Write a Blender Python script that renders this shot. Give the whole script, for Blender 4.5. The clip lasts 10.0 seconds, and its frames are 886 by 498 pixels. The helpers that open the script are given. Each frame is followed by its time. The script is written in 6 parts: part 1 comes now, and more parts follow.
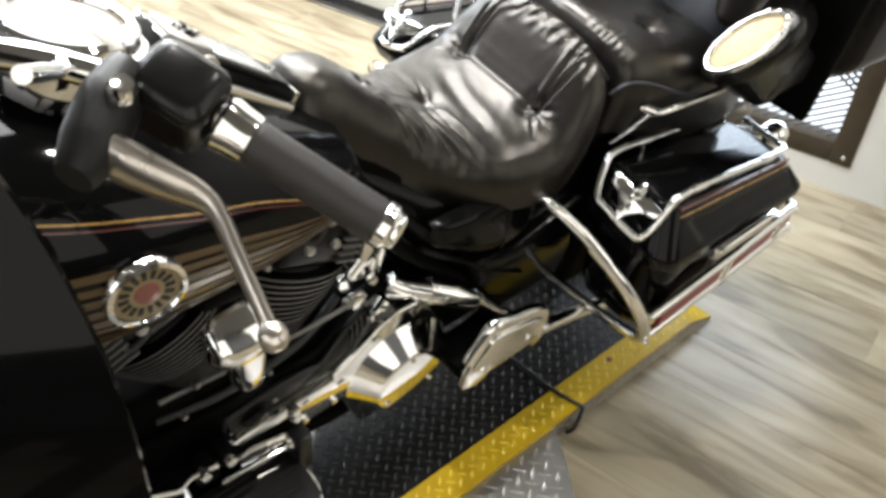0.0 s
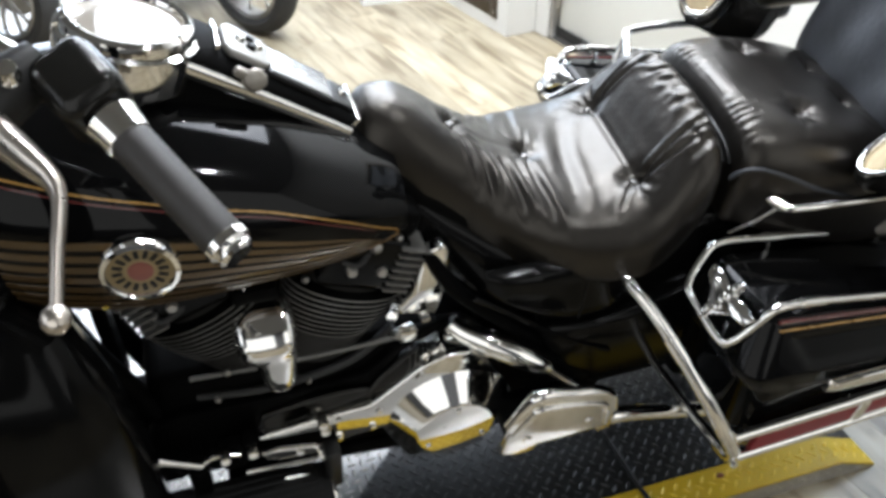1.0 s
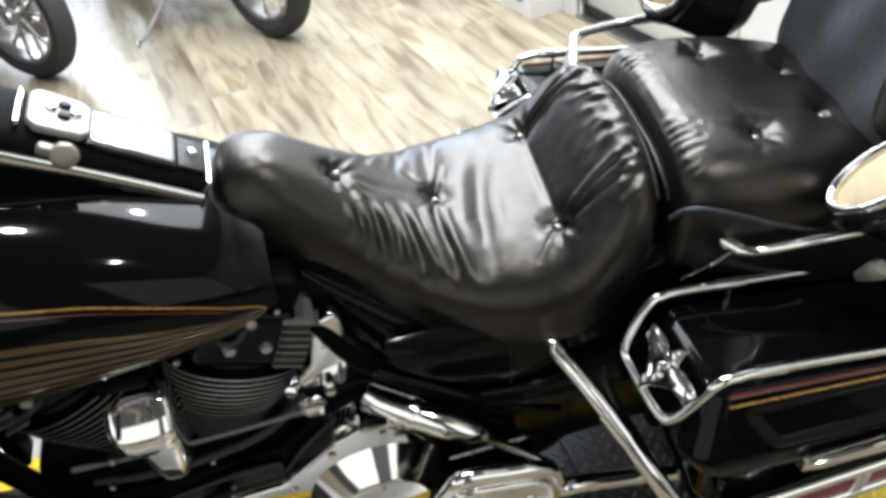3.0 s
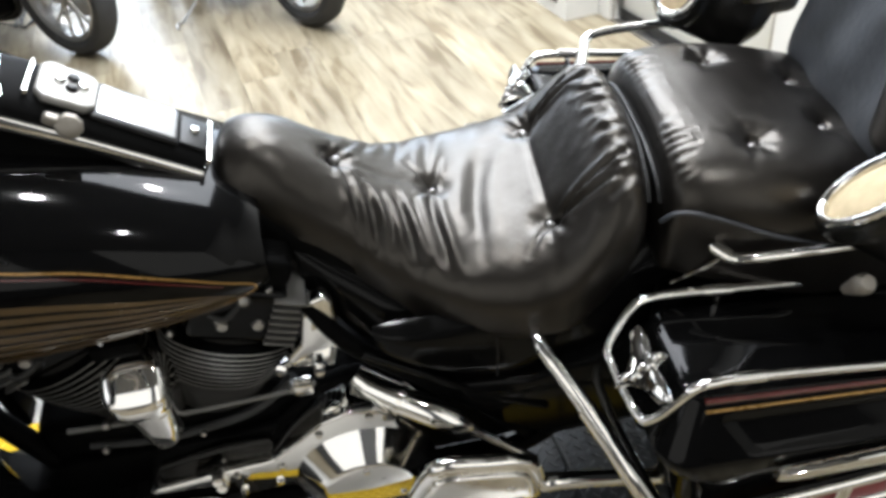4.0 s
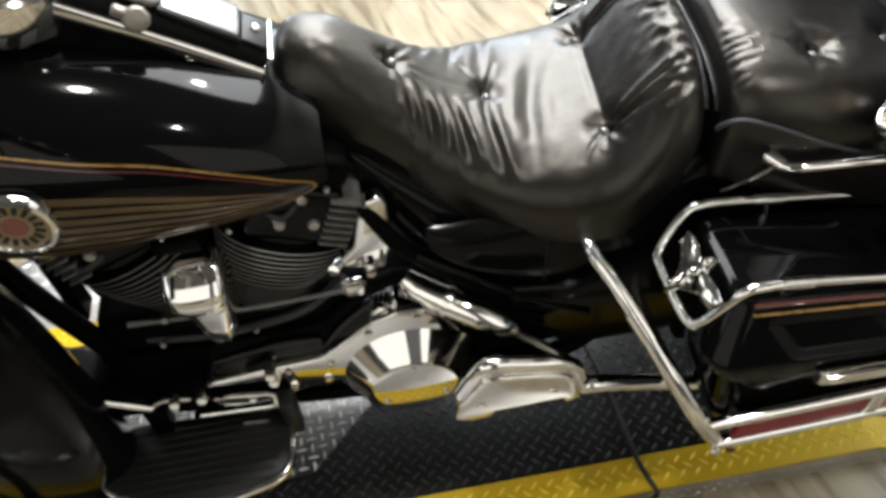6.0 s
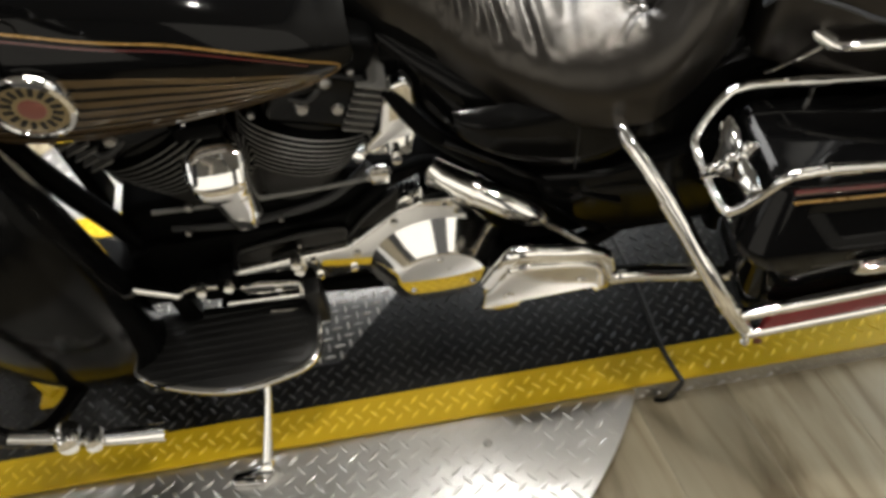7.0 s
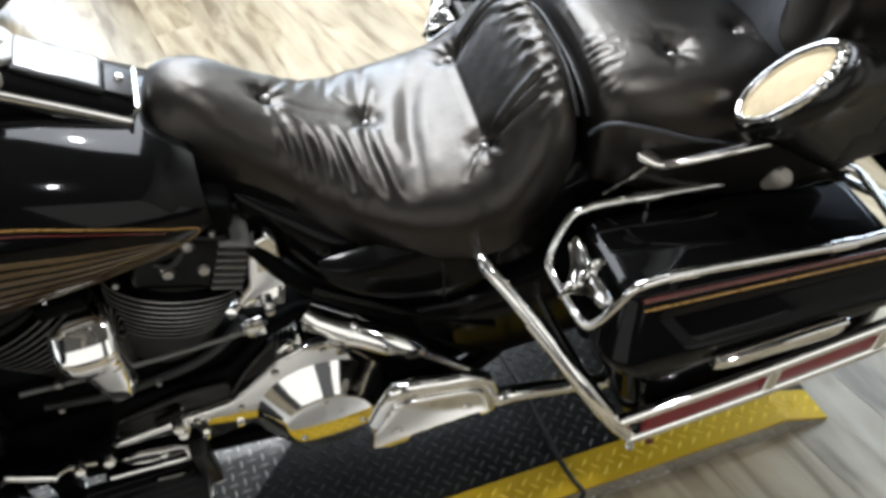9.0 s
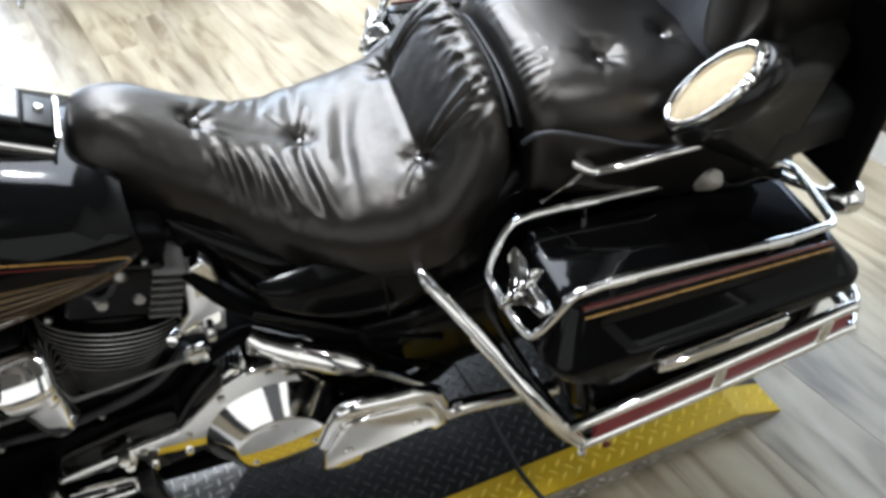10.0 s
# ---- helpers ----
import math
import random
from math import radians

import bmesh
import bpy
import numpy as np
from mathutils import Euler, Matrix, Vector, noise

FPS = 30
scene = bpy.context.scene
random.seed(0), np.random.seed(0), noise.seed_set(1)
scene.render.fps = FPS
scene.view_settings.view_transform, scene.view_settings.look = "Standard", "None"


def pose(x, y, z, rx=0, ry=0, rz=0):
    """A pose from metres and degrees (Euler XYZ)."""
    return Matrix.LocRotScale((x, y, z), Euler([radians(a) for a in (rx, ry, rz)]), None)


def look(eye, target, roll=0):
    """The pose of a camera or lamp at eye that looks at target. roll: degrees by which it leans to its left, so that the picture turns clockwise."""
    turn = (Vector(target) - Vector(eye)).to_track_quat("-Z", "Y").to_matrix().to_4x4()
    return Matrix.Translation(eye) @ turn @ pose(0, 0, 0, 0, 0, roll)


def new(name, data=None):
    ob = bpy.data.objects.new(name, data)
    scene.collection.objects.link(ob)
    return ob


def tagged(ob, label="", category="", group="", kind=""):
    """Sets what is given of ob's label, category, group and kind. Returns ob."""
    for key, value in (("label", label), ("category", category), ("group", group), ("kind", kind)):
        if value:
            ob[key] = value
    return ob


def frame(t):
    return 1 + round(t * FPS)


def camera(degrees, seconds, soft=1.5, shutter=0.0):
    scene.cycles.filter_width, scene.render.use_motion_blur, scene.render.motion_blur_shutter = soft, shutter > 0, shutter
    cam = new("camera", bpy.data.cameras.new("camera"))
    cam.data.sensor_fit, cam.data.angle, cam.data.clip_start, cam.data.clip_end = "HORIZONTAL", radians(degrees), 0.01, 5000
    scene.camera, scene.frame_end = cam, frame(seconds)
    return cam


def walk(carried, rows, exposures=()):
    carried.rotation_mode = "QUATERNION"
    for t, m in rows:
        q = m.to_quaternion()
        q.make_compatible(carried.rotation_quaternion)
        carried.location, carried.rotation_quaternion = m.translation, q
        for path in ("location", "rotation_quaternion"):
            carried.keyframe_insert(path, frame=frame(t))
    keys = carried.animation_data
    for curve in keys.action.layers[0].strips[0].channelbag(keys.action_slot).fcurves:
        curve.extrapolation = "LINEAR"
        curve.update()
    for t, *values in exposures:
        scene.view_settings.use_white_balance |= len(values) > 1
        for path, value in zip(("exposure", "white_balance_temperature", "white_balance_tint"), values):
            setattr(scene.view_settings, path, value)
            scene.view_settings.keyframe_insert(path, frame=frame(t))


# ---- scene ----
cam = camera(57.6, 10.0, soft=3.7)
PATH = [
    (0, (-0.8526, -0.9810, 1.4888), (-0.3216, -0.4048, 0.8676), 2.12),
    (0.2, (-0.8030, -0.9760, 1.4800), (-0.2730, -0.3895, 0.8675), -0.50),
    (0.3, (-0.7760, -0.9910, 1.4820), (-0.2630, -0.3800, 0.8785), -2.00),
    (0.5, (-0.7212, -1.0148, 1.4846), (-0.2646, -0.3472, 0.8964), -2.83),
    (0.7, (-0.6420, -1.0600, 1.4860), (-0.2885, -0.3230, 0.9100), -2.20),
    (1, (-0.5149, -1.1358, 1.4742), (-0.2665, -0.3615, 0.8921), -0.26),
    (1.2, (-0.4730, -1.1370, 1.4670), (-0.2825, -0.3570, 0.8715), -4.60),
    (1.5, (-0.4084, -1.1281, 1.4555), (-0.2255, -0.3512, 0.8530), -8.14),
    (1.7, (-0.3690, -1.0980, 1.4580), (-0.1735, -0.3255, 0.8535), -6.80),
    (2, (-0.3261, -1.0190, 1.4642), (-0.0914, -0.2690, 0.8458), -6.98),
    (2.2, (-0.3120, -0.9850, 1.4660), (-0.0590, -0.2405, 0.8480), -6.70),
    (2.5, (-0.3077, -0.9612, 1.4712), (-0.0641, -0.2133, 0.8537), -6.00),
    (2.7, (-0.2523, -0.9768, 1.4600), (-0.0689, -0.2032, 0.8534), -8.04),
    (3.8, (-0.0923, -1.0336, 1.4577), (-0.0148, -0.2376, 0.8574), -6.99),
    (4, (-0.1116, -1.0373, 1.4557), (-0.0230, -0.2422, 0.8558), -6.56),
    (4.5, (-0.1403, -1.0422, 1.4494), (-0.0389, -0.2664, 0.8267), -4.97),
    (5, (-0.1660, -1.0491, 1.4506), (-0.0837, -0.2786, 0.8185), -4.71),
    (5.5, (-0.1712, -1.0689, 1.4473), (-0.1077, -0.2922, 0.8206), -5.51),
    (6, (-0.1802, -1.0629, 1.4492), (-0.1202, -0.3224, 0.7798), -6.47),
    (6.2, (-0.1805, -1.0626, 1.4414), (-0.1447, -0.3726, 0.7184), -7.59),
    (7.3, (-0.1956, -1.0442, 1.4191), (-0.1824, -0.3897, 0.6632), -8.84),
    (7.5, (-0.1963, -1.0405, 1.4218), (-0.1788, -0.3830, 0.6686), -8.49),
    (8, (-0.1951, -1.0437, 1.4220), (-0.1691, -0.3750, 0.6790), -8.21),
    (8.5, (-0.1915, -1.0618, 1.4264), (-0.1622, -0.3760, 0.6991), -8.02),
    (8.7, (-0.1840, -1.0710, 1.4270), (-0.1025, -0.3470, 0.7425), -7.80),
    (8.8, (-0.1623, -1.0590, 1.4456), (-0.0562, -0.3363, 0.7626), -7.64),
    (9, (-0.1303, -1.0683, 1.4525), (0.0217, -0.3337, 0.7912), -8.09),
    (9.5, (-0.0875, -1.0700, 1.4558), (0.0873, -0.3417, 0.7932), -9.23),
    (10, (-0.0820, -1.0682, 1.4525), (0.1063, -0.3413, 0.7920), -9.04),
]
# stops, kelvin and tint of the clip's own exposure
EXPOSURE = [(0.0, 0.32, 6200, 10), (0.5, 0.20, 5750, 10), (1.0, 0.05, 5750, 10), (2.7, 0.0, 5800, 10), (4.0, 0.0, 5900, 10), (6.0, -0.03, 6200, 10), (6.3, 0.02, 6400, 10), (7.3, 0.12, 6450, 10), (8.5, 0.12, 6450, 10), (9.0, 0.0, 5850, 10), (10.0, 0.0, 5650, 10)]
walk(cam, [(t, look(eye, target, roll)) for t, eye, target, roll in PATH], EXPOSURE)

# ---- light ----
scene.view_settings.exposure = 0.0
world = bpy.data.worlds.new("world")
scene.world = world
world.use_nodes = True
wn = world.node_tree
sky = wn.nodes.new("ShaderNodeTexSky")
sky.sky_type, sky.sun_disc = "NISHITA", False
sky.sun_elevation, sky.sun_rotation = radians(35), radians(100)
wn.links.new(sky.outputs[0], wn.nodes["Background"].inputs[0])
wn.nodes["Background"].inputs[1].default_value = 0.12


def area(name, eye, target, size, size_y, watts, colour, shape="RECTANGLE"):
    data = bpy.data.lights.new(name, "AREA")
    data.shape, data.size, data.size_y, data.energy, data.color = shape, size, size_y, watts, colour
    ob = new(name, data)
    ob.matrix_world = look(eye, target)
    return ob


CEILING = 2.9
# added fill lamps, unseen, that keep the far floor bright
for lx, ly, watts in [(-2.4, 2.2, 9), (-0.9, 2.6, 18), (-2.4, 4.2, 9)]:
    area("floor_fill", (lx, ly, CEILING - 0.03), (lx, ly, 0), 0.13, 0.13, watts, (1.0, 0.975, 0.93), "DISK")
# three ceiling spots over the motorcycle
for lx, ly in ((-0.05, -0.10), (0.79, 0.82), (0.78, -1.10)):
    area("spot", (lx, ly, CEILING - 0.03), (lx, ly, 0), 0.12, 0.12, 19.0, (1.0, 0.95, 0.86), "DISK")
# fluorescent panel beyond the turntable, and an added second that brightens the seat bowl
area("ceiling_panel", (0.30, 1.75, CEILING - 0.02), (0.30, 1.75, 0), 1.7, 2.4, 208, (1.0, 0.985, 0.955))
area("ceiling_panel", (0.15, 4.20, CEILING - 0.02), (0.15, 4.20, 0), 1.5, 2.0, 95, (1.0, 0.985, 0.955))
# added lamps behind the camera and west; the gap imitates the operator's dark reflection
for lx, w in ((-1.80, 3.0), (1.30, 1.5)):
    area("south_fill", (lx, -2.56, 1.65), (lx, 0, 1.6), w, 2.3, 8.5 * w, (1.0, 0.93, 0.80))
area("west_fill", (-3.34, -0.9, 2.0), (0, -0.9, 1.9), 2.8, 1.5, 20, (1.0, 0.975, 0.92))
# tall north windows
area("north_window", (-1.25, 5.9, 1.6), (-0.6, 0, 0.8), 2.3, 2.3, 95, (0.88, 0.94, 1.0))
# daylight that comes in through the two mesh windows
area("window_light", (1.50, 0.08, 0.80), (0.4, -0.15, 0.2), 1.0, 1.2, 20, (0.80, 0.90, 1.0))
area("window_light", (0.78, 3.0, 1.5), (-0.6, 0.4, 0.6), 0.7, 2.2, 50, (0.80, 0.90, 1.0))

# ---- materials ----
def material(name, base, rough=0.5, metal=0.0, coat=0.0, vary=0.12, scale=18.0, bump=0.0, bump_scale=300.0, rough_vary=0.06, spec=0.5, second=None, random_vary=0.0):
    m = bpy.data.materials.new(name)
    m.use_nodes = True
    nt = m.node_tree
    b = nt.nodes["Principled BSDF"]
    tc = nt.nodes.new("ShaderNodeTexCoord")
    n1 = nt.nodes.new("ShaderNodeTexNoise")
    n1.inputs["Scale"].default_value, n1.inputs["Detail"].default_value = scale, 6
    nt.links.new(tc.outputs["Object"], n1.inputs["Vector"])
    mix = nt.nodes.new("ShaderNodeMix")
    mix.data_type = "RGBA"
    lo = [c * (1 - vary) for c in base]
    hi = [min(1, c * (1 + vary)) for c in base] if second is None else second
    mix.inputs[6].default_value, mix.inputs[7].default_value = (*lo, 1), (*hi, 1)
    nt.links.new(n1.outputs["Fac"], mix.inputs[0])
    out = mix.outputs[2]
    if random_vary:
        info = nt.nodes.new("ShaderNodeObjectInfo")
        ramp = nt.nodes.new("ShaderNodeMapRange")
        ramp.inputs[3].default_value, ramp.inputs[4].default_value = 1 - random_vary, 1 + random_vary
        nt.links.new(info.outputs["Random"], ramp.inputs[0])
        mul = nt.nodes.new("ShaderNodeVectorMath")
        mul.operation = "SCALE"
        nt.links.new(out, mul.inputs[0])
        nt.links.new(ramp.outputs[0], mul.inputs[3])
        out = mul.outputs[0]
    nt.links.new(out, b.inputs["Base Color"])
    n2 = nt.nodes.new("ShaderNodeTexNoise")
    n2.inputs["Scale"].default_value, n2.inputs["Detail"].default_value = scale * 4, 4
    nt.links.new(tc.outputs["Object"], n2.inputs["Vector"])
    mr = nt.nodes.new("ShaderNodeMapRange")
    mr.inputs[3].default_value, mr.inputs[4].default_value = max(0.01, rough - rough_vary), min(1, rough + rough_vary)
    nt.links.new(n2.outputs["Fac"], mr.inputs[0])
    nt.links.new(mr.outputs[0], b.inputs["Roughness"])
    b.inputs["Metallic"].default_value = metal
    b.inputs["Coat Weight"].default_value = coat
    b.inputs["Coat Roughness"].default_value = 0.03
    b.inputs["Specular IOR Level"].default_value = spec
    if bump:
        n3 = nt.nodes.new("ShaderNodeTexNoise")
        n3.inputs["Scale"].default_value, n3.inputs["Detail"].default_value = bump_scale, 5
        nt.links.new(tc.outputs["Object"], n3.inputs["Vector"])
        bp = nt.nodes.new("ShaderNodeBump")
        bp.inputs["Strength"].default_value, bp.inputs["Distance"].default_value = bump, 0.002
        nt.links.new(n3.outputs["Fac"], bp.inputs["Height"])
        nt.links.new(bp.outputs[0], b.inputs["Normal"])
    return m


CHROME = material("chrome", (0.90, 0.89, 0.865), 0.06, 1.0, vary=0.04, rough_vary=0.02)
WORN_CHROME = material("worn_chrome", (0.84, 0.82, 0.775), 0.16, 1.0, vary=0.10, rough_vary=0.08, bump=0.08, bump_scale=140)
STEEL = material("brushed_steel", (0.45, 0.44, 0.42), 0.34, 1.0, vary=0.12, rough_vary=0.1, bump=0.05)
LEVERMETAL = material("dull_polished_alloy", (0.62, 0.57, 0.51), 0.30, 1.0, vary=0.10, rough_vary=0.08, bump=0.08, bump_scale=140)
PAINT = material("black_gloss_paint", (0.0025, 0.0025, 0.0026), 0.10, 0.0, coat=0.25, vary=0.3, rough_vary=0.03, spec=0.04)
LEATHER = material("black_leather", (0.0046, 0.0041, 0.0037), 0.325, 0.0, vary=0.5, scale=7, rough_vary=0.07, bump=0.16, bump_scale=330, spec=0.55)
LEATHER.node_tree.nodes["Principled BSDF"].inputs["Specular Tint"].default_value = (1.0, 0.93, 0.84, 1)
# the paler blotches paint in the back rest's mottled reflections
SUEDE = material("grey_black_leather_pad", (0.006, 0.007, 0.009), 0.48, vary=0.4, scale=10, second=(0.085, 0.092, 0.106), bump=0.6, bump_scale=90, spec=0.5)
SATINBLACK = material("satin_black_paint", (0.007, 0.0068, 0.006), 0.22, vary=0.3, rough_vary=0.05, bump=0.05, bump_scale=400, spec=0.3)
PLASTIC = material("black_satin_plastic", (0.009, 0.009, 0.009), 0.42, vary=0.3, bump=0.12, bump_scale=500, spec=0.3)
RUBBER = material("grip_rubber", (0.026, 0.024, 0.023), 0.44, vary=0.25, scale=40, bump=0.35, bump_scale=700)
TYRE = material("tyre_rubber", (0.022, 0.022, 0.022), 0.75, vary=0.3, bump=0.3, bump_scale=150)
ENGINE = material("black_engine_paint", (0.0022, 0.0022, 0.0022), 0.48, vary=0.4, bump=0.3, bump_scale=600, spec=0.03)
FIN = material("grey_edge_fin", (0.15, 0.147, 0.138), 0.36, 0.5, vary=0.35, bump=0.15)
BARREL = material("dull_grey_black_barrel", (0.024, 0.023, 0.021), 0.5, 0.2, vary=0.3, bump=0.2, bump_scale=400, spec=0.2)
GLOSSENGINE = material("gloss_black_engine_enamel", (0.003, 0.003, 0.003), 0.15, vary=0.3, bump=0.02, bump_scale=300, spec=0.13)
GOLD = material("gold_stripe_paint", (0.34, 0.19, 0.045), 0.28, 0.3, coat=0.6, vary=0.15)
DARKGOLD = material("bronze_band_paint", (0.080, 0.047, 0.013), 0.34, 0.45, coat=0.7, vary=0.3, scale=30)
MAROON = material("dark_red_reflector", (0.22, 0.022, 0.030), 0.36, coat=0.0, vary=0.25, scale=60, spec=0.2)
PINRED = material("dark_red_pinstripe_paint", (0.075, 0.010, 0.008), 0.25, coat=0.7, vary=0.2)
DARKPLASTIC = material("dull_black_plastic", (0.003, 0.003, 0.003), 0.55, vary=0.4, bump=0.1, bump_scale=500, spec=0.03)
REDPAINT = material("red_enamel", (0.20, 0.06, 0.045), 0.35, coat=0.4)
CREAM = material("gold_enamel", (0.24, 0.18, 0.085), 0.35, coat=0.4)
CLOTH = material("speaker_mesh", (0.48, 0.39, 0.24), 0.75, vary=0.25, scale=60, bump=0.6, bump_scale=900)
DISPLAY = material("silvered_glass", (0.36, 0.365, 0.37), 0.26, 0.6, vary=0.15, scale=8)
KNOB = material("grey_cast_knob", (0.26, 0.24, 0.21), 0.42, 0.5, vary=0.2, bump=0.2)
# lugs coloured lighter than their deck, relief lighting put into the paint
TREADYELLOW = material("lit_yellow_tread", (0.80, 0.57, 0.03), 0.36, vary=0.15, scale=30, spec=0.5)
TREADBLACK = material("lit_black_tread", (0.014, 0.014, 0.013), 0.36, vary=0.4, scale=30, spec=0.4)
YELLOW = material("worn_yellow_paint", (0.72, 0.49, 0.008), 0.45, vary=0.22, scale=22, second=(0.52, 0.34, 0.010), bump=0.15, bump_scale=120, spec=0.3)
PATCH = material("dull_tread_plate", (0.15, 0.148, 0.145), 0.36, 1.0, vary=0.2, scale=14, rough_vary=0.12, bump=0.08, bump_scale=90)
BLACKDECK = material("worn_black_deck_paint", (0.004, 0.004, 0.004), 0.40, 0.0, vary=0.5, scale=16, second=(0.011, 0.010, 0.009), rough_vary=0.12, bump=0.15, bump_scale=160, spec=0.28)
PLATE = material("bare_tread_plate", (0.66, 0.65, 0.63), 0.33, 1.0, vary=0.10, scale=9, rough_vary=0.06, bump=0.05, bump_scale=120)
RUST = material("rust_spot", (0.16, 0.04, 0.015), 0.7, vary=0.4, scale=200)
DARKWALL = material("charcoal_wall_paint", (0.06, 0.058, 0.055), 0.7, vary=0.1, scale=4, bump=0.1, bump_scale=80)
WHITEWALL = material("white_wall_paint", (0.64, 0.63, 0.595), 0.6, vary=0.05, scale=4, bump=0.1, bump_scale=80)
DOORWHITE = material("white_door_paint", (0.68, 0.68, 0.635), 0.35, vary=0.04, scale=3)
SATIN = material("satin_silver", (0.30, 0.295, 0.28), 0.42, 0.4, vary=0.12)
CEIL = material("dark_grey_ceiling", (0.10, 0.095, 0.085), 0.8, vary=0.05, scale=5)
BRONZE = material("dark_bronze_frame", (0.075, 0.060, 0.042), 0.42, 0.6, vary=0.4, scale=15, bump=0.1)
WIRE = material("grey_wire", (0.10, 0.10, 0.10), 0.5, 0.4)
CABLE = material("black_cable", (0.015, 0.015, 0.015), 0.55)


def plank_material():
    m = bpy.data.materials.new("vinyl_plank")
    m.use_nodes = True
    nt = m.node_tree
    b = nt.nodes["Principled BSDF"]
    tc, info = nt.nodes.new("ShaderNodeTexCoord"), nt.nodes.new("ShaderNodeObjectInfo")
    add = nt.nodes.new("ShaderNodeVectorMath")
    add.operation = "MULTIPLY_ADD"
    add.inputs[1].default_value = (17, 31, 0)
    comb = nt.nodes.new("ShaderNodeCombineXYZ")
    for i in range(3):
        nt.links.new(info.outputs["Random"], comb.inputs[i])
    nt.links.new(comb.outputs[0], add.inputs[0])
    nt.links.new(tc.outputs["Object"], add.inputs[2])
    mp = nt.nodes.new("ShaderNodeMapping")
    mp.inputs["Scale"].default_value = (1.3, 8.5, 1)
    nt.links.new(add.outputs[0], mp.inputs[0])
    grain = nt.nodes.new("ShaderNodeTexNoise")
    grain.inputs["Scale"].default_value, grain.inputs["Detail"].default_value, grain.inputs["Distortion"].default_value = 2.0, 6, 0.9
    nt.links.new(mp.outputs[0], grain.inputs["Vector"])
    ramp = nt.nodes.new("ShaderNodeValToRGB")
    e = ramp.color_ramp.elements
    e[0].position, e[0].color = 0.32, (0.175, 0.138, 0.085, 1)
    e[1].position, e[1].color = 0.74, (0.425, 0.375, 0.272, 1)
    mid = e.new(0.5)
    mid.color = (0.322, 0.274, 0.186, 1)
    nt.links.new(grain.outputs["Fac"], ramp.inputs[0])
    big = nt.nodes.new("ShaderNodeTexNoise")
    big.inputs["Scale"].default_value = 3.0
    nt.links.new(add.outputs[0], big.inputs["Vector"])
    mr = nt.nodes.new("ShaderNodeMapRange")
    mr.inputs[3].default_value, mr.inputs[4].default_value = 0.66, 1.20
    nt.links.new(big.outputs["Fac"], mr.inputs[0])
    rr = nt.nodes.new("ShaderNodeMapRange")
    rr.inputs[3].default_value, rr.inputs[4].default_value = 0.78, 1.06
    nt.links.new(info.outputs["Random"], rr.inputs[0])
    mul = nt.nodes.new("ShaderNodeMath")
    mul.operation = "MULTIPLY"
    nt.links.new(mr.outputs[0], mul.inputs[0])
    nt.links.new(rr.outputs[0], mul.inputs[1])
    sc = nt.nodes.new("ShaderNodeVectorMath")
    sc.operation = "SCALE"
    nt.links.new(ramp.outputs[0], sc.inputs[0])
    nt.links.new(mul.outputs[0], sc.inputs[3])
    nt.links.new(sc.outputs[0], b.inputs["Base Color"])
    b.inputs["Roughness"].default_value = 0.29
    b.inputs["Specular IOR Level"].default_value = 0.38
    bp = nt.nodes.new("ShaderNodeBump")
    bp.inputs["Strength"].default_value, bp.inputs["Distance"].default_value = 0.06, 0.002
    nt.links.new(grain.outputs["Fac"], bp.inputs["Height"])
    nt.links.new(bp.outputs[0], b.inputs["Normal"])
    return m


PLANK = plank_material()


def glow_material(name, colour, strength):
    m = bpy.data.materials.new(name)
    m.use_nodes = True
    b = m.node_tree.nodes["Principled BSDF"]
    b.inputs["Base Color"].default_value = (0.8, 0.8, 0.8, 1)
    b.inputs["Emission Color"].default_value, b.inputs["Emission Strength"].default_value = (*colour, 1), strength
    return m


DAYLIGHT = glow_material("bright_daylight", (0.90, 0.95, 1.0), 1.3)


# ---- mesh helpers ----
def round_rect(x0, x1, y0, y1, r, edge=8, corner=6):
    """Points round a rectangle with rounded corners, evenly set along its sides."""
    out = []
    cs = ((x1 - r, y1 - r, 0), (x0 + r, y1 - r, 90), (x0 + r, y0 + r, 180), (x1 - r, y0 + r, 270))
    for k, (cx, cy, a0) in enumerate(cs):
        for i in range(corner + 1):
            a = radians(a0 + 90 * i / corner)
            out.append((cx + r * math.cos(a), cy + r * math.sin(a)))
        nx, ny, n0 = cs[(k + 1) % 4]
        ax, ay = out[-1]
        bx, by = nx + r * math.cos(radians(n0)), ny + r * math.sin(radians(n0))
        out += [(ax + (bx - ax) * i / edge, ay + (by - ay) * i / edge) for i in range(1, edge)]
    return out


def part(name, bm, mat, parent=None, label="", smooth=True, at=None):
    """One mesh object from a bmesh or (verts, faces), under a thing or a part."""
    me = bpy.data.meshes.new(name)
    if isinstance(bm, tuple):
        me.from_pydata([tuple(v) for v in bm[0]], [], bm[1])
        me.update()
    else:
        bm.to_mesh(me)
        bm.free()
    me.materials.append(mat)
    if smooth:
        me.shade_smooth()
        me.set_sharp_from_angle(angle=radians(120 if name.endswith("_seat") else 38))
    ob = new(name, me)
    if parent is not None:
        ob.parent = parent
    if at is not None:
        ob.location = at
    return tagged(ob, label)


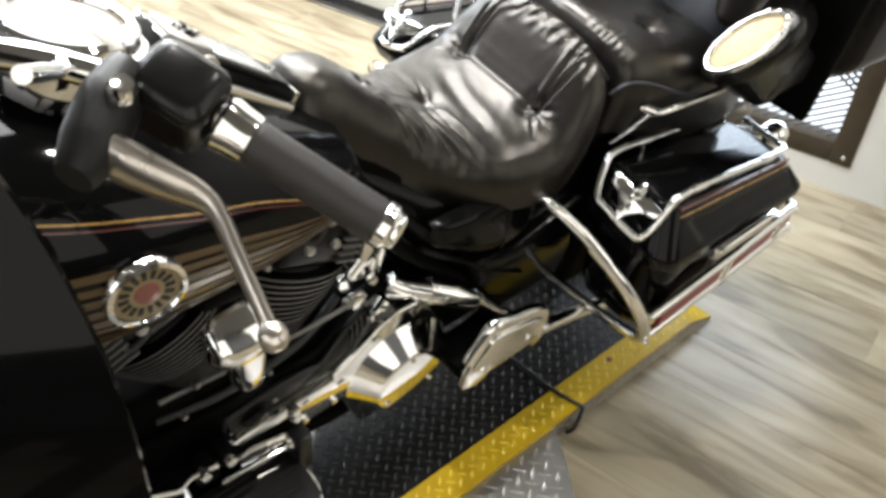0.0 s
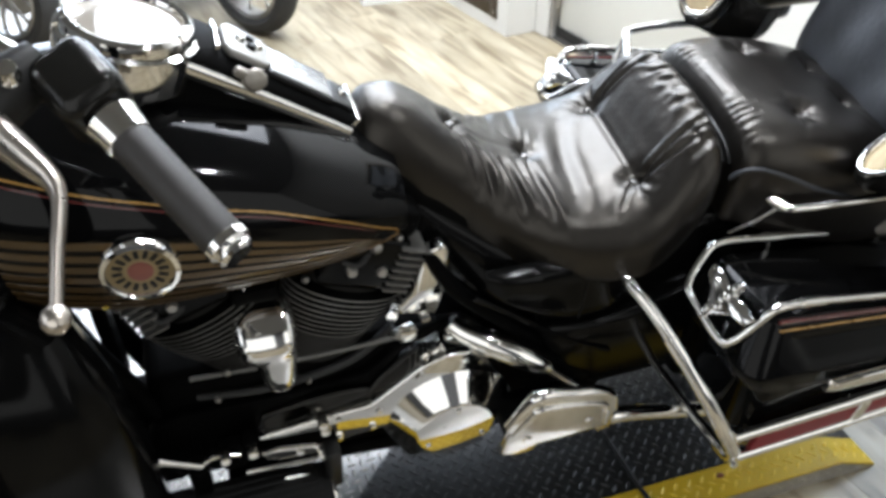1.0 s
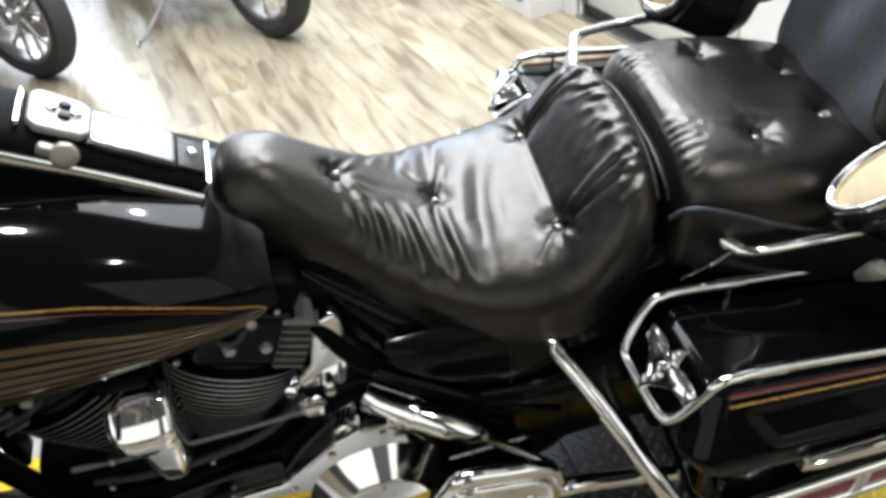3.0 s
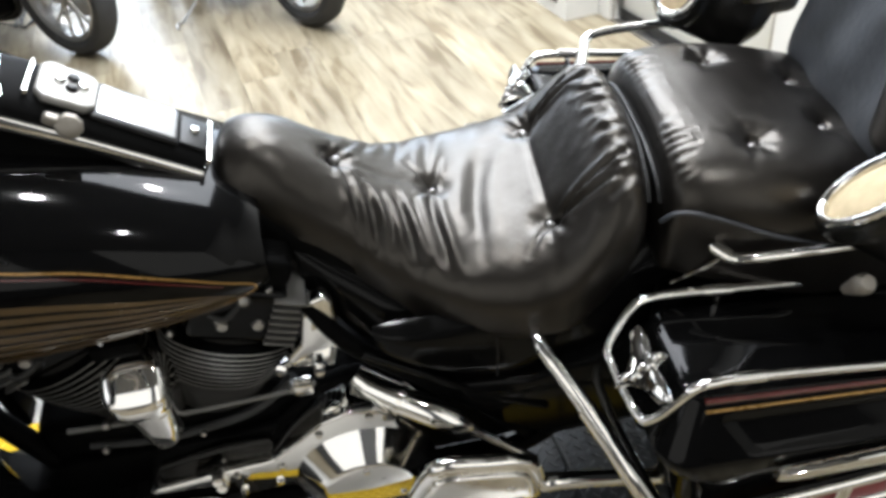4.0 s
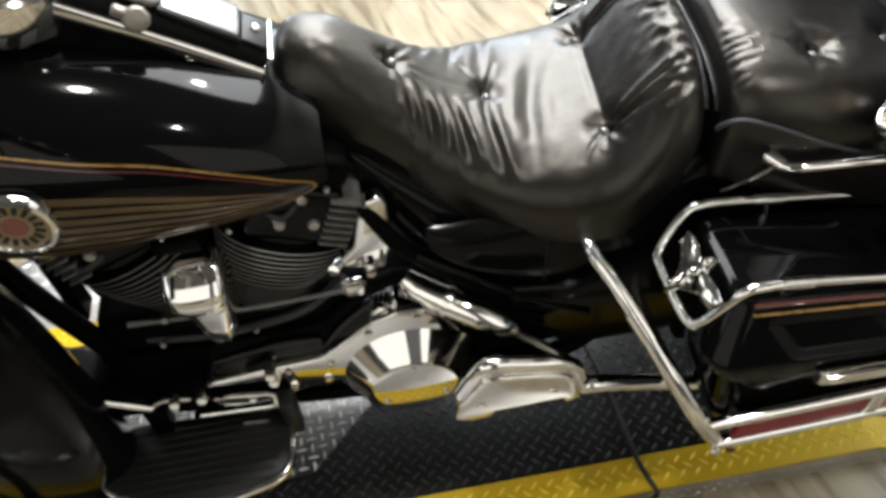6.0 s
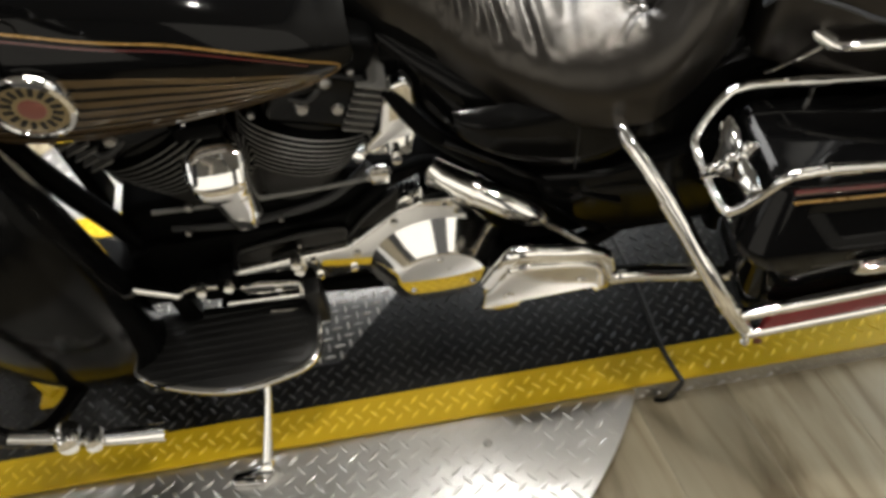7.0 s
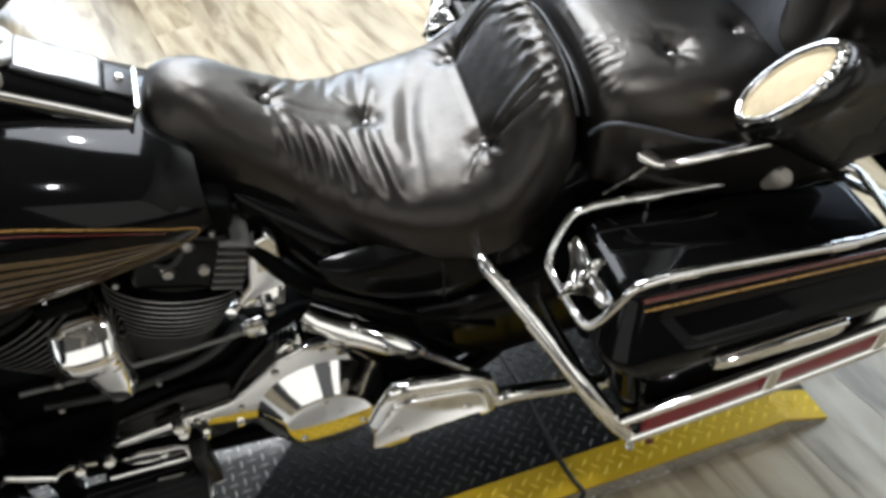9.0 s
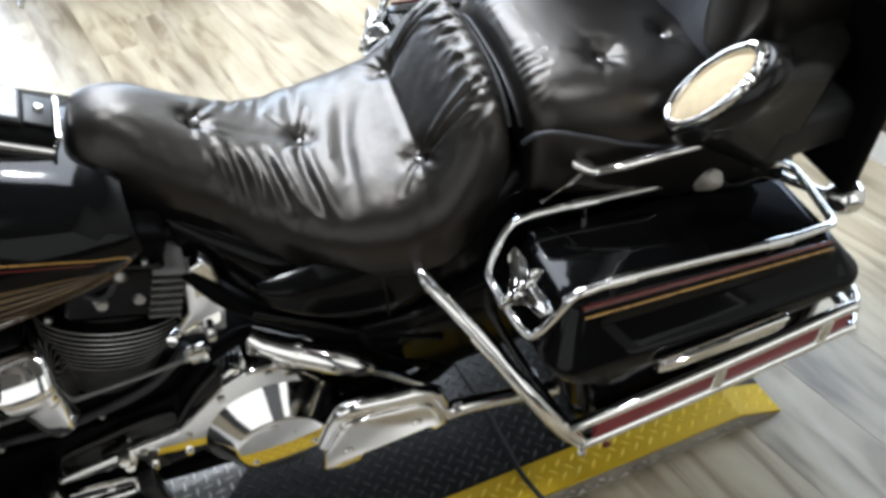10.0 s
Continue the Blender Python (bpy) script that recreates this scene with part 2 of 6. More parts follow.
def rounded_box(x0, x1, y0, y1, z0, z1, r=0.004, seg=2):
    bm = bmesh.new()
    bmesh.ops.create_cube(bm, size=1)
    for v in bm.verts:
        v.co = Vector(((x0 + x1) / 2 + v.co.x * (x1 - x0), (y0 + y1) / 2 + v.co.y * (y1 - y0), (z0 + z1) / 2 + v.co.z * (z1 - z0)))
    if r:
        bmesh.ops.bevel(bm, geom=bm.edges[:], offset=r, segments=seg, affect="EDGES", profile=0.5)
    return bm


def move(bm, m):
    bmesh.ops.transform(bm, matrix=m, verts=bm.verts[:])
    return bm


def join(*bms):
    out = bmesh.new()
    for bm in bms:
        me = bpy.data.meshes.new("joined")
        bm.to_mesh(me)
        bm.free()
        out.from_mesh(me)
        bpy.data.meshes.remove(me)
    return out


def smooth_path(points, n=6, closed=False):
    p = [Vector(q) for q in points]
    if len(p) < 3:
        return p
    out = []
    k = len(p)
    for i in range(k if closed else k - 1):
        a, b, c, d = (p[(i - 1) % k] if closed or i else p[0], p[i], p[(i + 1) % k], p[(i + 2) % k] if closed or i + 2 < k else p[-1])
        for j in range(n):
            t = j / n
            out.append(0.5 * (2 * b + (c - a) * t + (2 * a - 5 * b + 4 * c - d) * t * t + (3 * b - a - 3 * c + d) * t ** 3))
    if not closed:
        out.append(p[-1])
    return out


def tube(points, r, seg=12, n=6, closed=False, caps=True, flat=1.0, smooth=True):
    """A swept round bar; r is a number or one radius a point; flat squeezes it sideways."""
    pts = smooth_path(points, n, closed) if smooth else [Vector(q) for q in points]
    rs = [r] * len(pts) if isinstance(r, (int, float)) else [np.interp(i / (len(pts) - 1) * (len(r) - 1), range(len(r)), r) for i in range(len(pts))]
    verts, faces = [], []
    k = len(pts)
    up = Vector((0, 0, 1))
    for i, c in enumerate(pts):
        t = (pts[(i + 1) % k] - pts[i - 1]) if closed else (pts[min(i + 1, k - 1)] - pts[max(i - 1, 0)])
        t.normalize()
        u = up - t * up.dot(t)
        if u.length < 0.05:
            u = Vector((1, 0, 0)) - t * t.x
        u.normalize()
        up = u
        w = t.cross(u)
        for j in range(seg):
            a = 2 * math.pi * j / seg
            verts.append(c + (u * math.cos(a) + w * math.sin(a) * flat) * rs[i])
    for i in range(k if closed else k - 1):
        for j in range(seg):
            faces.append((i * seg + j, i * seg + (j + 1) % seg, ((i + 1) % k) * seg + (j + 1) % seg, ((i + 1) % k) * seg + j))
    if caps and not closed:
        faces.append(tuple(range(seg - 1, -1, -1)))
        faces.append(tuple(range((k - 1) * seg, k * seg)))
    bm = bmesh.new()
    vs = [bm.verts.new(v) for v in verts]
    for f in faces:
        bm.faces.new([vs[i] for i in f])
    bmesh.ops.recalc_face_normals(bm, faces=bm.faces[:])
    return bm


def lathe(profile, m, seg=32):
    """(radius, height) pairs turned round local z, placed by m."""
    bm = bmesh.new()
    rings = []
    for r, h in profile:
        rings.append([bm.verts.new((r * math.cos(2 * math.pi * j / seg), r * math.sin(2 * math.pi * j / seg), h)) for j in range(seg)] if r > 1e-6 else [bm.verts.new((0, 0, h))])
    for a, b in zip(rings, rings[1:]):
        for j in range(seg):
            q = [a[j % len(a)], a[(j + 1) % seg % len(a)], b[(j + 1) % seg % len(b)], b[j % len(b)]]
            q = list(dict.fromkeys(q))
            if len(q) > 2:
                bm.faces.new(q)
    bmesh.ops.recalc_face_normals(bm, faces=bm.faces[:])
    return move(bm, m)


def facing(origin, normal, roll=0.0):
    """A matrix whose local z points along normal."""
    return Matrix.Translation(origin) @ Vector(normal).to_track_quat("Z", "Y").to_matrix().to_4x4() @ Matrix.Rotation(radians(roll), 4, "Z")


def prism(outline, depth, m, bevel=0.003, seg=2):
    """An outline in local x, y, extruded from local z 0 to depth, edges rounded."""
    bm = bmesh.new()
    vs = [bm.verts.new((x, y, 0)) for x, y in outline]
    f = bm.faces.new(vs)
    bmesh.ops.recalc_face_normals(bm, faces=[f])
    ext = bmesh.ops.extrude_face_region(bm, geom=[f])
    bmesh.ops.translate(bm, vec=(0, 0, depth), verts=[v for v in ext["geom"] if isinstance(v, bmesh.types.BMVert)])
    bmesh.ops.recalc_face_normals(bm, faces=bm.faces[:])
    if bevel:
        bmesh.ops.bevel(bm, geom=bm.edges[:], offset=bevel, segments=seg, affect="EDGES", profile=0.5)
    return move(bm, m)


# side plane: local x -> x, local y -> z, local z -> -y (towards the left side)
def side(y):
    return Matrix(((1, 0, 0, 0), (0, 0, -1, y), (0, 1, 0, 0), (0, 0, 0, 1)))


def grid_mesh(P, close_v=False):
    nx, ny = P.shape[:2]
    faces = []
    for i in range(nx - 1):
        for j in range(ny if close_v else ny - 1):
            faces.append((i * ny + j, (i + 1) * ny + j, (i + 1) * ny + (j + 1) % ny, i * ny + (j + 1) % ny))
    if close_v:
        faces.append(tuple(range(ny)))
        faces.append(tuple(range(nx * ny - 1, (nx - 1) * ny - 1, -1)))
    return [tuple(float(c) for c in v) for v in P.reshape(-1, 3)], faces


def grid_normals(P):
    a, b = np.gradient(P, axis=0), np.gradient(P, axis=1)
    n = np.cross(a, b)
    return n / (np.linalg.norm(n, axis=2, keepdims=True) + 1e-9)


def fixed(data):
    """A bmesh of (verts, faces) with outward normals."""
    bm = bmesh.new()
    vs = [bm.verts.new(v) for v in data[0]]
    for f in data[1]:
        bm.faces.new([vs[i] for i in f])
    bmesh.ops.recalc_face_normals(bm, faces=bm.faces[:])
    return bm

# ---- the room ----
wall_u = Vector((0.187, -0.982, 0)).normalized()
wall_v = Vector((-wall_u.y, wall_u.x, 0))
WALL = Matrix(((wall_u.x, wall_v.x, 0, 1.235), (wall_u.y, wall_v.y, 0, 1.956), (0, 0, 1, 0), (0, 0, 0, 1)))


def wall_piece(name, boxes, mat, label, frame_m=WALL):
    bm = join(*[rounded_box(*b, r=0) for b in boxes])
    ob = part(name, move(bm, frame_m), mat, None, label, smooth=False)
    return tagged(ob, kind="structure", category="wall")


# the wall with the door and the mesh window, local x along it, y outwards
wall_piece("wall_east", [(-0.53, -0.43, 0, 0.15, 0, 2.9), (-0.43, 0.62, 0, 0.15, 2.12, 2.9), (0.62, 1.25, 0, 0.15, 0, 2.9),
                         (1.25, 2.21, 0, 0.15, 0, 0.095), (1.25, 2.21, 0, 0.15, 2.05, 2.9), (2.21, 6.2, 0, 0.15, 0, 2.9)], WHITEWALL, "white painted showroom wall with door and mesh window")
wall_piece("wall_pilaster", [(-0.62, -0.535, -0.17, 0.15, 0, 2.9), (-1.55, -0.62, -0.17, 0.15, 0, 0.06), (-1.55, -0.62, -0.17, 0.15, 2.05, 2.9),
                             (-1.62, -1.55, -0.17, 0.15, 0, 2.9)], WHITEWALL, "white wall that stands forward beside the door")
wall_piece("wall_north", [(0.40, 1.3, 3.12, 3.24, 0, 2.9), (0.40, 0.50, 3.24, 6.0, 0, 2.9), (-3.5, 0.5, 6.0, 6.12, 0, 2.9)], WHITEWALL, "white back wall of the showroom", Matrix.Identity(4))
# unseen closing walls, kept charcoal so gloss black reflects a dark room
wall_piece("wall_west", [(-3.5, -3.38, -2.60, 6.0, 0, 2.9)], DARKWALL, "added charcoal side wall, unseen, that keeps reflections dark", Matrix.Identity(4))
wall_piece("wall_south", [(-3.5, 2.6, -2.72, -2.60, 0, 2.9)], DARKWALL, "added charcoal end wall, unseen, that keeps reflections dark", Matrix.Identity(4))
tagged(part("ceiling", rounded_box(-3.5, 2.8, -2.7, 6.1, CEILING, CEILING + 0.1, r=0), CEIL, None, "plain dark grey ceiling with small downlights", smooth=False), kind="structure", category="ceiling")
tagged(part("ground", rounded_box(-3.6, 3.2, -2.8, 6.2, -0.12, -0.006, r=0), BRONZE, None, "dark subfloor under the planks", smooth=False), kind="structure", category="floor")


def mesh_window(name, s0, s1, z0, z1, y, label):
    """Bronze frame with wire mesh in front of a pane; daylight behind."""
    root = new(name)
    root.matrix_world = WALL
    tagged(root, label, "window", kind="structure")
    w = 0.072
    for nm, b in (("frame_side", (s0, s0 + w)), ("frame_side", (s1 - w, s1))):
        part(nm, rounded_box(b[0], b[1], y - 0.035, y + 0.05, z0, z1, 0.006), BRONZE, root)
    part("frame_bottom", rounded_box(s0 + w, s1 - w, y - 0.033, y + 0.05, z0, z0 + w, 0.006), BRONZE, root)
    part("frame_top", rounded_box(s0 + w, s1 - w, y - 0.033, y + 0.05, z1 - w, z1, 0.006), BRONZE, root)
    verts, faces = [], []
    # wire lattice of slanted strands
    a0, a1, b0, b1 = s0 + w, s1 - w, z0 + w, z1 - w
    h, step = b1 - b0, 0.036
    for sgn in (1, -1):
        c = -h
        while c < (a1 - a0) + h:
            x0, x1 = (a0 + c, a0 + c + h * 1.6) if sgn > 0 else (a0 + c + h * 1.6, a0 + c)
            pts = []
            for k in range(2):
                pts.append((x0, b0) if k == 0 else (x1, b1))
            (xa, za), (xb, zb) = pts
            lo, hi = 0.0, 1.0
            for lim, s in ((a0, 1), (a1, -1)):
                fa, fb = s * (xa - lim), s * (xb - lim)
                if fa < 0 and fb < 0:
                    lo = 2
                elif fa < 0:
                    lo = max(lo, fa / (fa - fb))
                elif fb < 0:
                    hi = min(hi, fa / (fa - fb))
            c += step
            if lo >= hi:
                continue
            p, q = Vector((xa + (xb - xa) * lo, y, za + (zb - za) * lo)), Vector((xa + (xb - xa) * hi, y, za + (zb - za) * hi))
            d = (q - p).normalized()
            n = Vector((-d.z, 0, d.x)) * 0.0032
            o = Vector((0, 0.003, 0))
            k = len(verts)
            verts += [p + n - o, p - n - o, p - n + o, p + n + o, q + n - o, q - n - o, q - n + o, q + n + o]
            faces += [(k, k + 1, k + 5, k + 4), (k + 1, k + 2, k + 6, k + 5), (k + 2, k + 3, k + 7, k + 6), (k + 3, k, k + 4, k + 7)]
    part("wire_mesh", (verts, faces), WIRE, root, "grey diamond wire mesh", smooth=False)
    for sx in (s0 + 0.03, s1 - 0.03):
        part("screw", lathe([(0, 0.004), (0.006, 0.003), (0.008, 0)], WALL.inverted() @ facing(WALL @ Vector((sx, y - 0.034, z0 + 0.03)), -wall_v), 10), STEEL, root)
    part("backdrop_pane", rounded_box(s0, s1, y + 0.055, y + 0.06, z0, z1, 0), DAYLIGHT, root, "bright daylight behind the mesh", smooth=False)
    return root


mesh_window("window_1", 1.25, 2.21, 0.095, 2.05, 0.03, "dark bronze framed window with wire mesh and daylight behind")
mesh_window("window_2", -1.55, -0.62, 0.06, 2.05, -0.14, "dark bronze framed mesh window beside the white door")

door = new("door_1")
door.matrix_world = WALL
tagged(door, "closed white door with steel threshold in the showroom wall", "door", kind="structure")
part("leaf", rounded_box(-0.40, 0.59, 0.05, 0.095, 0.035, 2.09, 0.003), DOORWHITE, door)
part("threshold", rounded_box(-0.43, 0.62, 0.0, 0.14, 0.0, 0.012, 0.003), STEEL, door, "bright steel threshold")
part("door_sweep", rounded_box(-0.40, 0.59, 0.036, 0.048, 0.013, 0.06, 0.003), PLASTIC, door, "black rubber door sweep")
part("jamb", rounded_box(-0.43, -0.405, 0.01, 0.12, 0.013, 2.12, 0.003), STEEL, door, "grey metal jamb")
part("jamb", rounded_box(0.595, 0.62, 0.01, 0.12, 0.013, 2.12, 0.003), STEEL, door, "grey metal jamb")
for hz in (0.16, 1.05, 1.9):
    part("hinge", lathe([(0, 0.06), (0.010, 0.058), (0.011, 0), (0, -0.001)], Matrix.Translation((-0.392, 0.03, hz)), 12), STEEL, door)

# ---- the tread plate ramp and the turntable ----
DECK = 0.05
Y0, YS, YR, Y1 = -0.288, -0.212, 0.358, 0.434
X_BEND, X_END, X_FRONT = 0.682, 0.785, -1.75


def lugs(inside, height, x0, x1, y0, y1, pitch=0.0225, turn=45.0, length=0.0255, width=0.0062, proud=0.0024):
    """Raised tread bars in two crossing directions where inside(x, y) holds."""
    verts, faces = [], []
    rnd = random.Random(7)
    ca, sa = math.cos(radians(turn)), math.sin(radians(turn))
    n = int(max(x1 - x0, y1 - y0) / pitch * 1.5) + 2
    cx, cy = (x0 + x1) / 2, (y0 + y1) / 2
    for i in range(-n // 2, n // 2):
        for j in range(-n // 2, n // 2):
            gx, gy = i * pitch, j * pitch
            x, y = cx + gx * ca - gy * sa, cy + gx * sa + gy * ca
            if not (x0 < x < x1 and y0 < y < y1) or not inside(x, y):
                continue
            a = radians(turn) + (0 if (i + j) % 2 else math.pi / 2)
            d, w = Vector((math.cos(a), math.sin(a), 0)), Vector((-math.sin(a), math.cos(a), 0))
            c = Vector((x, y, height(x, y)))
            slope = Vector((1, 0, (height(x + 0.01, y) - height(x, y)) / 0.01))
            L, W, H = length / 2, width / 2, proud * rnd.uniform(0.75, 1.1)
            k = len(verts)
            for p in (-d * L, -d * L * 0.3 + w * W, d * L * 0.3 + w * W, d * L, d * L * 0.3 - w * W, -d * L * 0.3 - w * W):
                q = c + p
                q.z = height(q.x, q.y) + 0.0001
                verts.append(q)
            for p in (-d * L * 0.55, d * L * 0.55):
                q = c + p
                q.z = height(q.x, q.y) + H
                verts.append(q)
            faces += [(k, k + 5, k + 6), (k, k + 6, k + 1), (k + 1, k + 6, k + 7, k + 2), (k + 2, k + 7, k + 3), (k + 3, k + 7, k + 4), (k + 4, k + 7, k + 6, k + 5)]
    return verts, faces


def deck_z(x, y):
    return DECK if x < X_BEND else DECK - (x - X_BEND) / (X_END - X_BEND) * 0.042


SILVER = [(-0.419, -0.119), (-0.235, 0.085), (-0.235, 0.30), (-0.93, 0.30), (-0.93, 0.0), (-0.80, -0.119)]


def in_silver(x, y):
    inside = False
    for (ax, ay), (bx, by) in zip(SILVER, SILVER[1:] + SILVER[:1]):
        if (ay > y) != (by > y) and x < (bx - ax) * (y - ay) / (by - ay) + ax:
            inside = not inside
    return inside


def sloped_slab(y0, y1, t0, t1, x0=X_FRONT):
    """A plate that follows the ramp's bend, between heights t0 and t1 over the deck."""
    xs = [x0, X_BEND - 0.012, X_BEND, X_BEND + 0.012, X_END]
    bm = bmesh.new()
    rows = []
    for x in xs:
        z = deck_z(x, 0)
        rows.append([bm.verts.new((x, y, z + t)) for y, t in ((y0, t0), (y1, t0), (y1, t1), (y0, t1))])
    for a, b in zip(rows, rows[1:]):
        for j in range(4):
            bm.faces.new((a[j], a[(j + 1) % 4], b[(j + 1) % 4], b[j]))
    bm.faces.new(rows[0])
    bm.faces.new(rows[-1][::-1])
    bmesh.ops.recalc_face_normals(bm, faces=bm.faces[:])
    return bm


ramp = new("loading_ramp")
tagged(ramp, "black and yellow painted tread plate ramp on the floor", "ramp")
part("deck", sloped_slab(YS, YR, -0.006, 0.0), BLACKDECK, ramp, "worn black painted tread deck", smooth=False)
part("edge_stripe", sloped_slab(Y0, YS, -0.006, 0.0), YELLOW, ramp, "scuffed yellow painted edge", smooth=False)
part("edge_stripe", sloped_slab(YR, Y1, -0.006, 0.0), YELLOW, ramp, "scuffed yellow painted edge", smooth=False)
tagged(part("deck_tread", lugs(lambda x, y: not in_silver(x, y), deck_z, X_FRONT, X_END, YS + 0.012, YR - 0.012), TREADBLACK, ramp), kind="stuff")
tagged(part("stripe_tread", lugs(lambda x, y: True, deck_z, X_FRONT, X_END, Y0 + 0.012, YS - 0.011), TREADYELLOW, ramp), kind="stuff")
tagged(part("stripe_tread", lugs(lambda x, y: True, deck_z, X_FRONT, X_END, YR + 0.012, Y1 - 0.011), TREADYELLOW, ramp), kind="stuff")
bm = bmesh.new()
bm.faces.new([bm.verts.new((x, y, DECK + 0.0012)) for x, y in SILVER])
ext = bmesh.ops.extrude_face_region(bm, geom=bm.faces[:])
bmesh.ops.translate(bm, vec=(0, 0, -0.0009), verts=[v for v in ext["geom"] if isinstance(v, bmesh.types.BMVert)])
bmesh.ops.recalc_face_normals(bm, faces=bm.faces[:])
part("bare_patch", bm, PATCH, ramp, "bare silver tread plate patch", smooth=False)
# lighter steel here paints in the lit relief of the lugs
tagged(part("bare_tread", lugs(in_silver, lambda x, y: DECK + 0.0012, -0.93, -0.235, -0.119, 0.3, turn=4.0), STEEL, ramp), kind="stuff")


def skirt(x0, x1, y, sgn):
    bm = bmesh.new()
    xs = [x for x in (x0, X_BEND, X_END) if x <= x1 + 1e-6] if x1 > X_BEND else [x0, x1]
    lo, hi = [], []
    for x in xs:
        z = max(0.004, deck_z(x, 0) - 0.006)
        lo.append([bm.verts.new((x, y, 0.0)), bm.verts.new((x, y + sgn * 0.005, 0.0))])
        hi.append([bm.verts.new((x, y, z)), bm.verts.new((x, y + sgn * 0.005, z))])
    for i in range(len(xs) - 1):
        bm.faces.new((lo[i][0], lo[i + 1][0], hi[i + 1][0], hi[i][0]))
        bm.faces.new((lo[i][1], hi[i][1], hi[i + 1][1], lo[i + 1][1]))
        bm.faces.new((hi[i][0], hi[i + 1][0], hi[i + 1][1], hi[i][1]))
        bm.faces.new((lo[i][0], lo[i][1], lo[i + 1][1], lo[i + 1][0]))
    for i in (0, -1):
        bm.faces.new((lo[i][0], hi[i][0], hi[i][1], lo[i][1]))
    bmesh.ops.recalc_face_normals(bm, faces=bm.faces[:])
    return bm


for y, sgn in ((Y0 + 0.001, 1), (Y1 - 0.001, -1)):
    part("side_skirt", skirt(0.145, X_END, y, sgn), PLATE, ramp, "bare tread plate side", smooth=False)
    part("side_skirt", skirt(X_FRONT, -1.37, y, sgn), PLATE, ramp, "bare tread plate side", smooth=False)
# upright tread bars on the near side plate
v, f = lugs(lambda x, y: True, lambda x, y: 0.0, 0.16, X_END - 0.02, -0.0215, 0.0215, pitch=0.0225)
side_ok, side_map = [], {}
sv, sf = [], []
for q in f:
    c = sum((v[i] for i in q), Vector()) / len(q)
    top = deck_z(c.x, 0) - 0.010
    if abs(c.y) < 0.018 and c.y + 0.022 < top - 0.004:
        k = len(sv)
        sv += [Vector((v[i].x, Y0 - v[i].z, v[i].y + 0.022)) for i in q]
        sf.append(tuple(range(k, k + len(q))))
tagged(part("side_tread", (sv, sf), PLATE, ramp, smooth=False), kind="stuff")
part("rust_mark", lathe([(0, 0.0022), (0.006, 0.002), (0.009, 0.0012), (0.010, 0.0003)], Matrix.Translation((0.405, -0.236, DECK)) @ Matrix.Diagonal((1.0, 0.7, 1, 1)), 12), RUST, ramp, "small rust brown mark")

DX, DY, DR = -0.605, 0.11, 0.853
turntable = new("turntable")
turntable.location = (DX, DY, 0)
tagged(turntable, "round bare tread plate turntable under the ramp", "turntable")
part("disc", lathe([(0, 0.037), (DR, 0.037), (DR + 0.001, 0.036), (DR + 0.001, 0.0325), (DR, 0.032), (0, 0.032)], Matrix.Identity(4), 160), PLATE, turntable, "bare silver tread plate disc", smooth=False)
part("base_ring", lathe([(DR - 0.09, 0.0), (DR - 0.06, 0.0), (DR - 0.06, 0.0315), (DR - 0.09, 0.0315), (DR - 0.09, 0.0)], Matrix.Identity(4), 96), ENGINE, turntable, "dark base ring", smooth=False)
dv, df = lugs(lambda x, y: (x - DX) ** 2 + (y - DY) ** 2 < (DR - 0.012) ** 2 and (y < Y0 - 0.008 or y > Y1 + 0.008), lambda x, y: 0.037, -1.46, 0.25, -0.75, 0.97, turn=38, pitch=0.0275, length=0.032, width=0.0062, proud=0.0020)
tagged(part("disc_tread", ([p - Vector((DX, DY, 0)) for p in dv], df), PLATE, turntable), kind="stuff")
for bx, by in ((-0.150, -0.345), (-0.62, -0.62), (-1.05, -0.36)):
    part("bolt", lathe([(0, 0.0045), (0.005, 0.0042), (0.0075, 0.002), (0.0085, 0)], Matrix.Translation((bx - DX, by - DY, 0.037)), 12), STEEL, turntable)

strap = new("tie_strap")
tagged(strap, "thin black rubber strap lying across the ramp", "strap")
part("band", tube([(0.205, 0.10, DECK + 0.006), (0.218, -0.056, DECK + 0.005), (0.221, -0.216, DECK + 0.005), (0.233, -0.286, DECK + 0.005), (0.236, -0.2955, DECK), (0.228, -0.298, 0.03), (0.214, -0.300, 0.006)], 0.0052, 8, 5), CABLE, strap)
part("hook", tube([(0.214, -0.300, 0.006), (0.20, -0.302, 0.005), (0.185, -0.298, 0.005)], 0.0045, 8, 4), ENGINE, strap)

chock = tagged(new("wheel_chock"), "small worn yellow wheel chock bar on the deck", "wheel chock")
part("bar", tube([(-1.145, 0.037, DECK + 0.014), (-1.10, 0.026, DECK + 0.014), (-1.055, -0.03, DECK + 0.014), (-1.0, -0.085, DECK + 0.013)], [0.012, 0.014, 0.014, 0.012], 10, 5), YELLOW, chock)
part("foot", rounded_box(-1.03, -0.985, -0.11, -0.065, DECK + 0.0015, DECK + 0.012, 0.003), YELLOW, chock)

cables = tagged(new("floor_cable"), "loose tangle of thin black cable on the floor", "cable")
rnd = random.Random(4)
for k in range(3):
    pts = [(-1.95 + 0.05 * i + rnd.uniform(-0.10, 0.10), 3.45 + rnd.uniform(0, 0.5) + 0.03 * k, 0.006 + 0.004 * k) for i in range(10)]
    part("loop", tube(pts, 0.004, 6, 6), CABLE, cables)

# ---- the motorcycle: x to the rear, y to its right, z up from the seat's middle button; it leans on its stand ----
LEAN, BASE = 8.88, 0.729
BIKE_TURN = -4.5
bike = new("motorcycle")
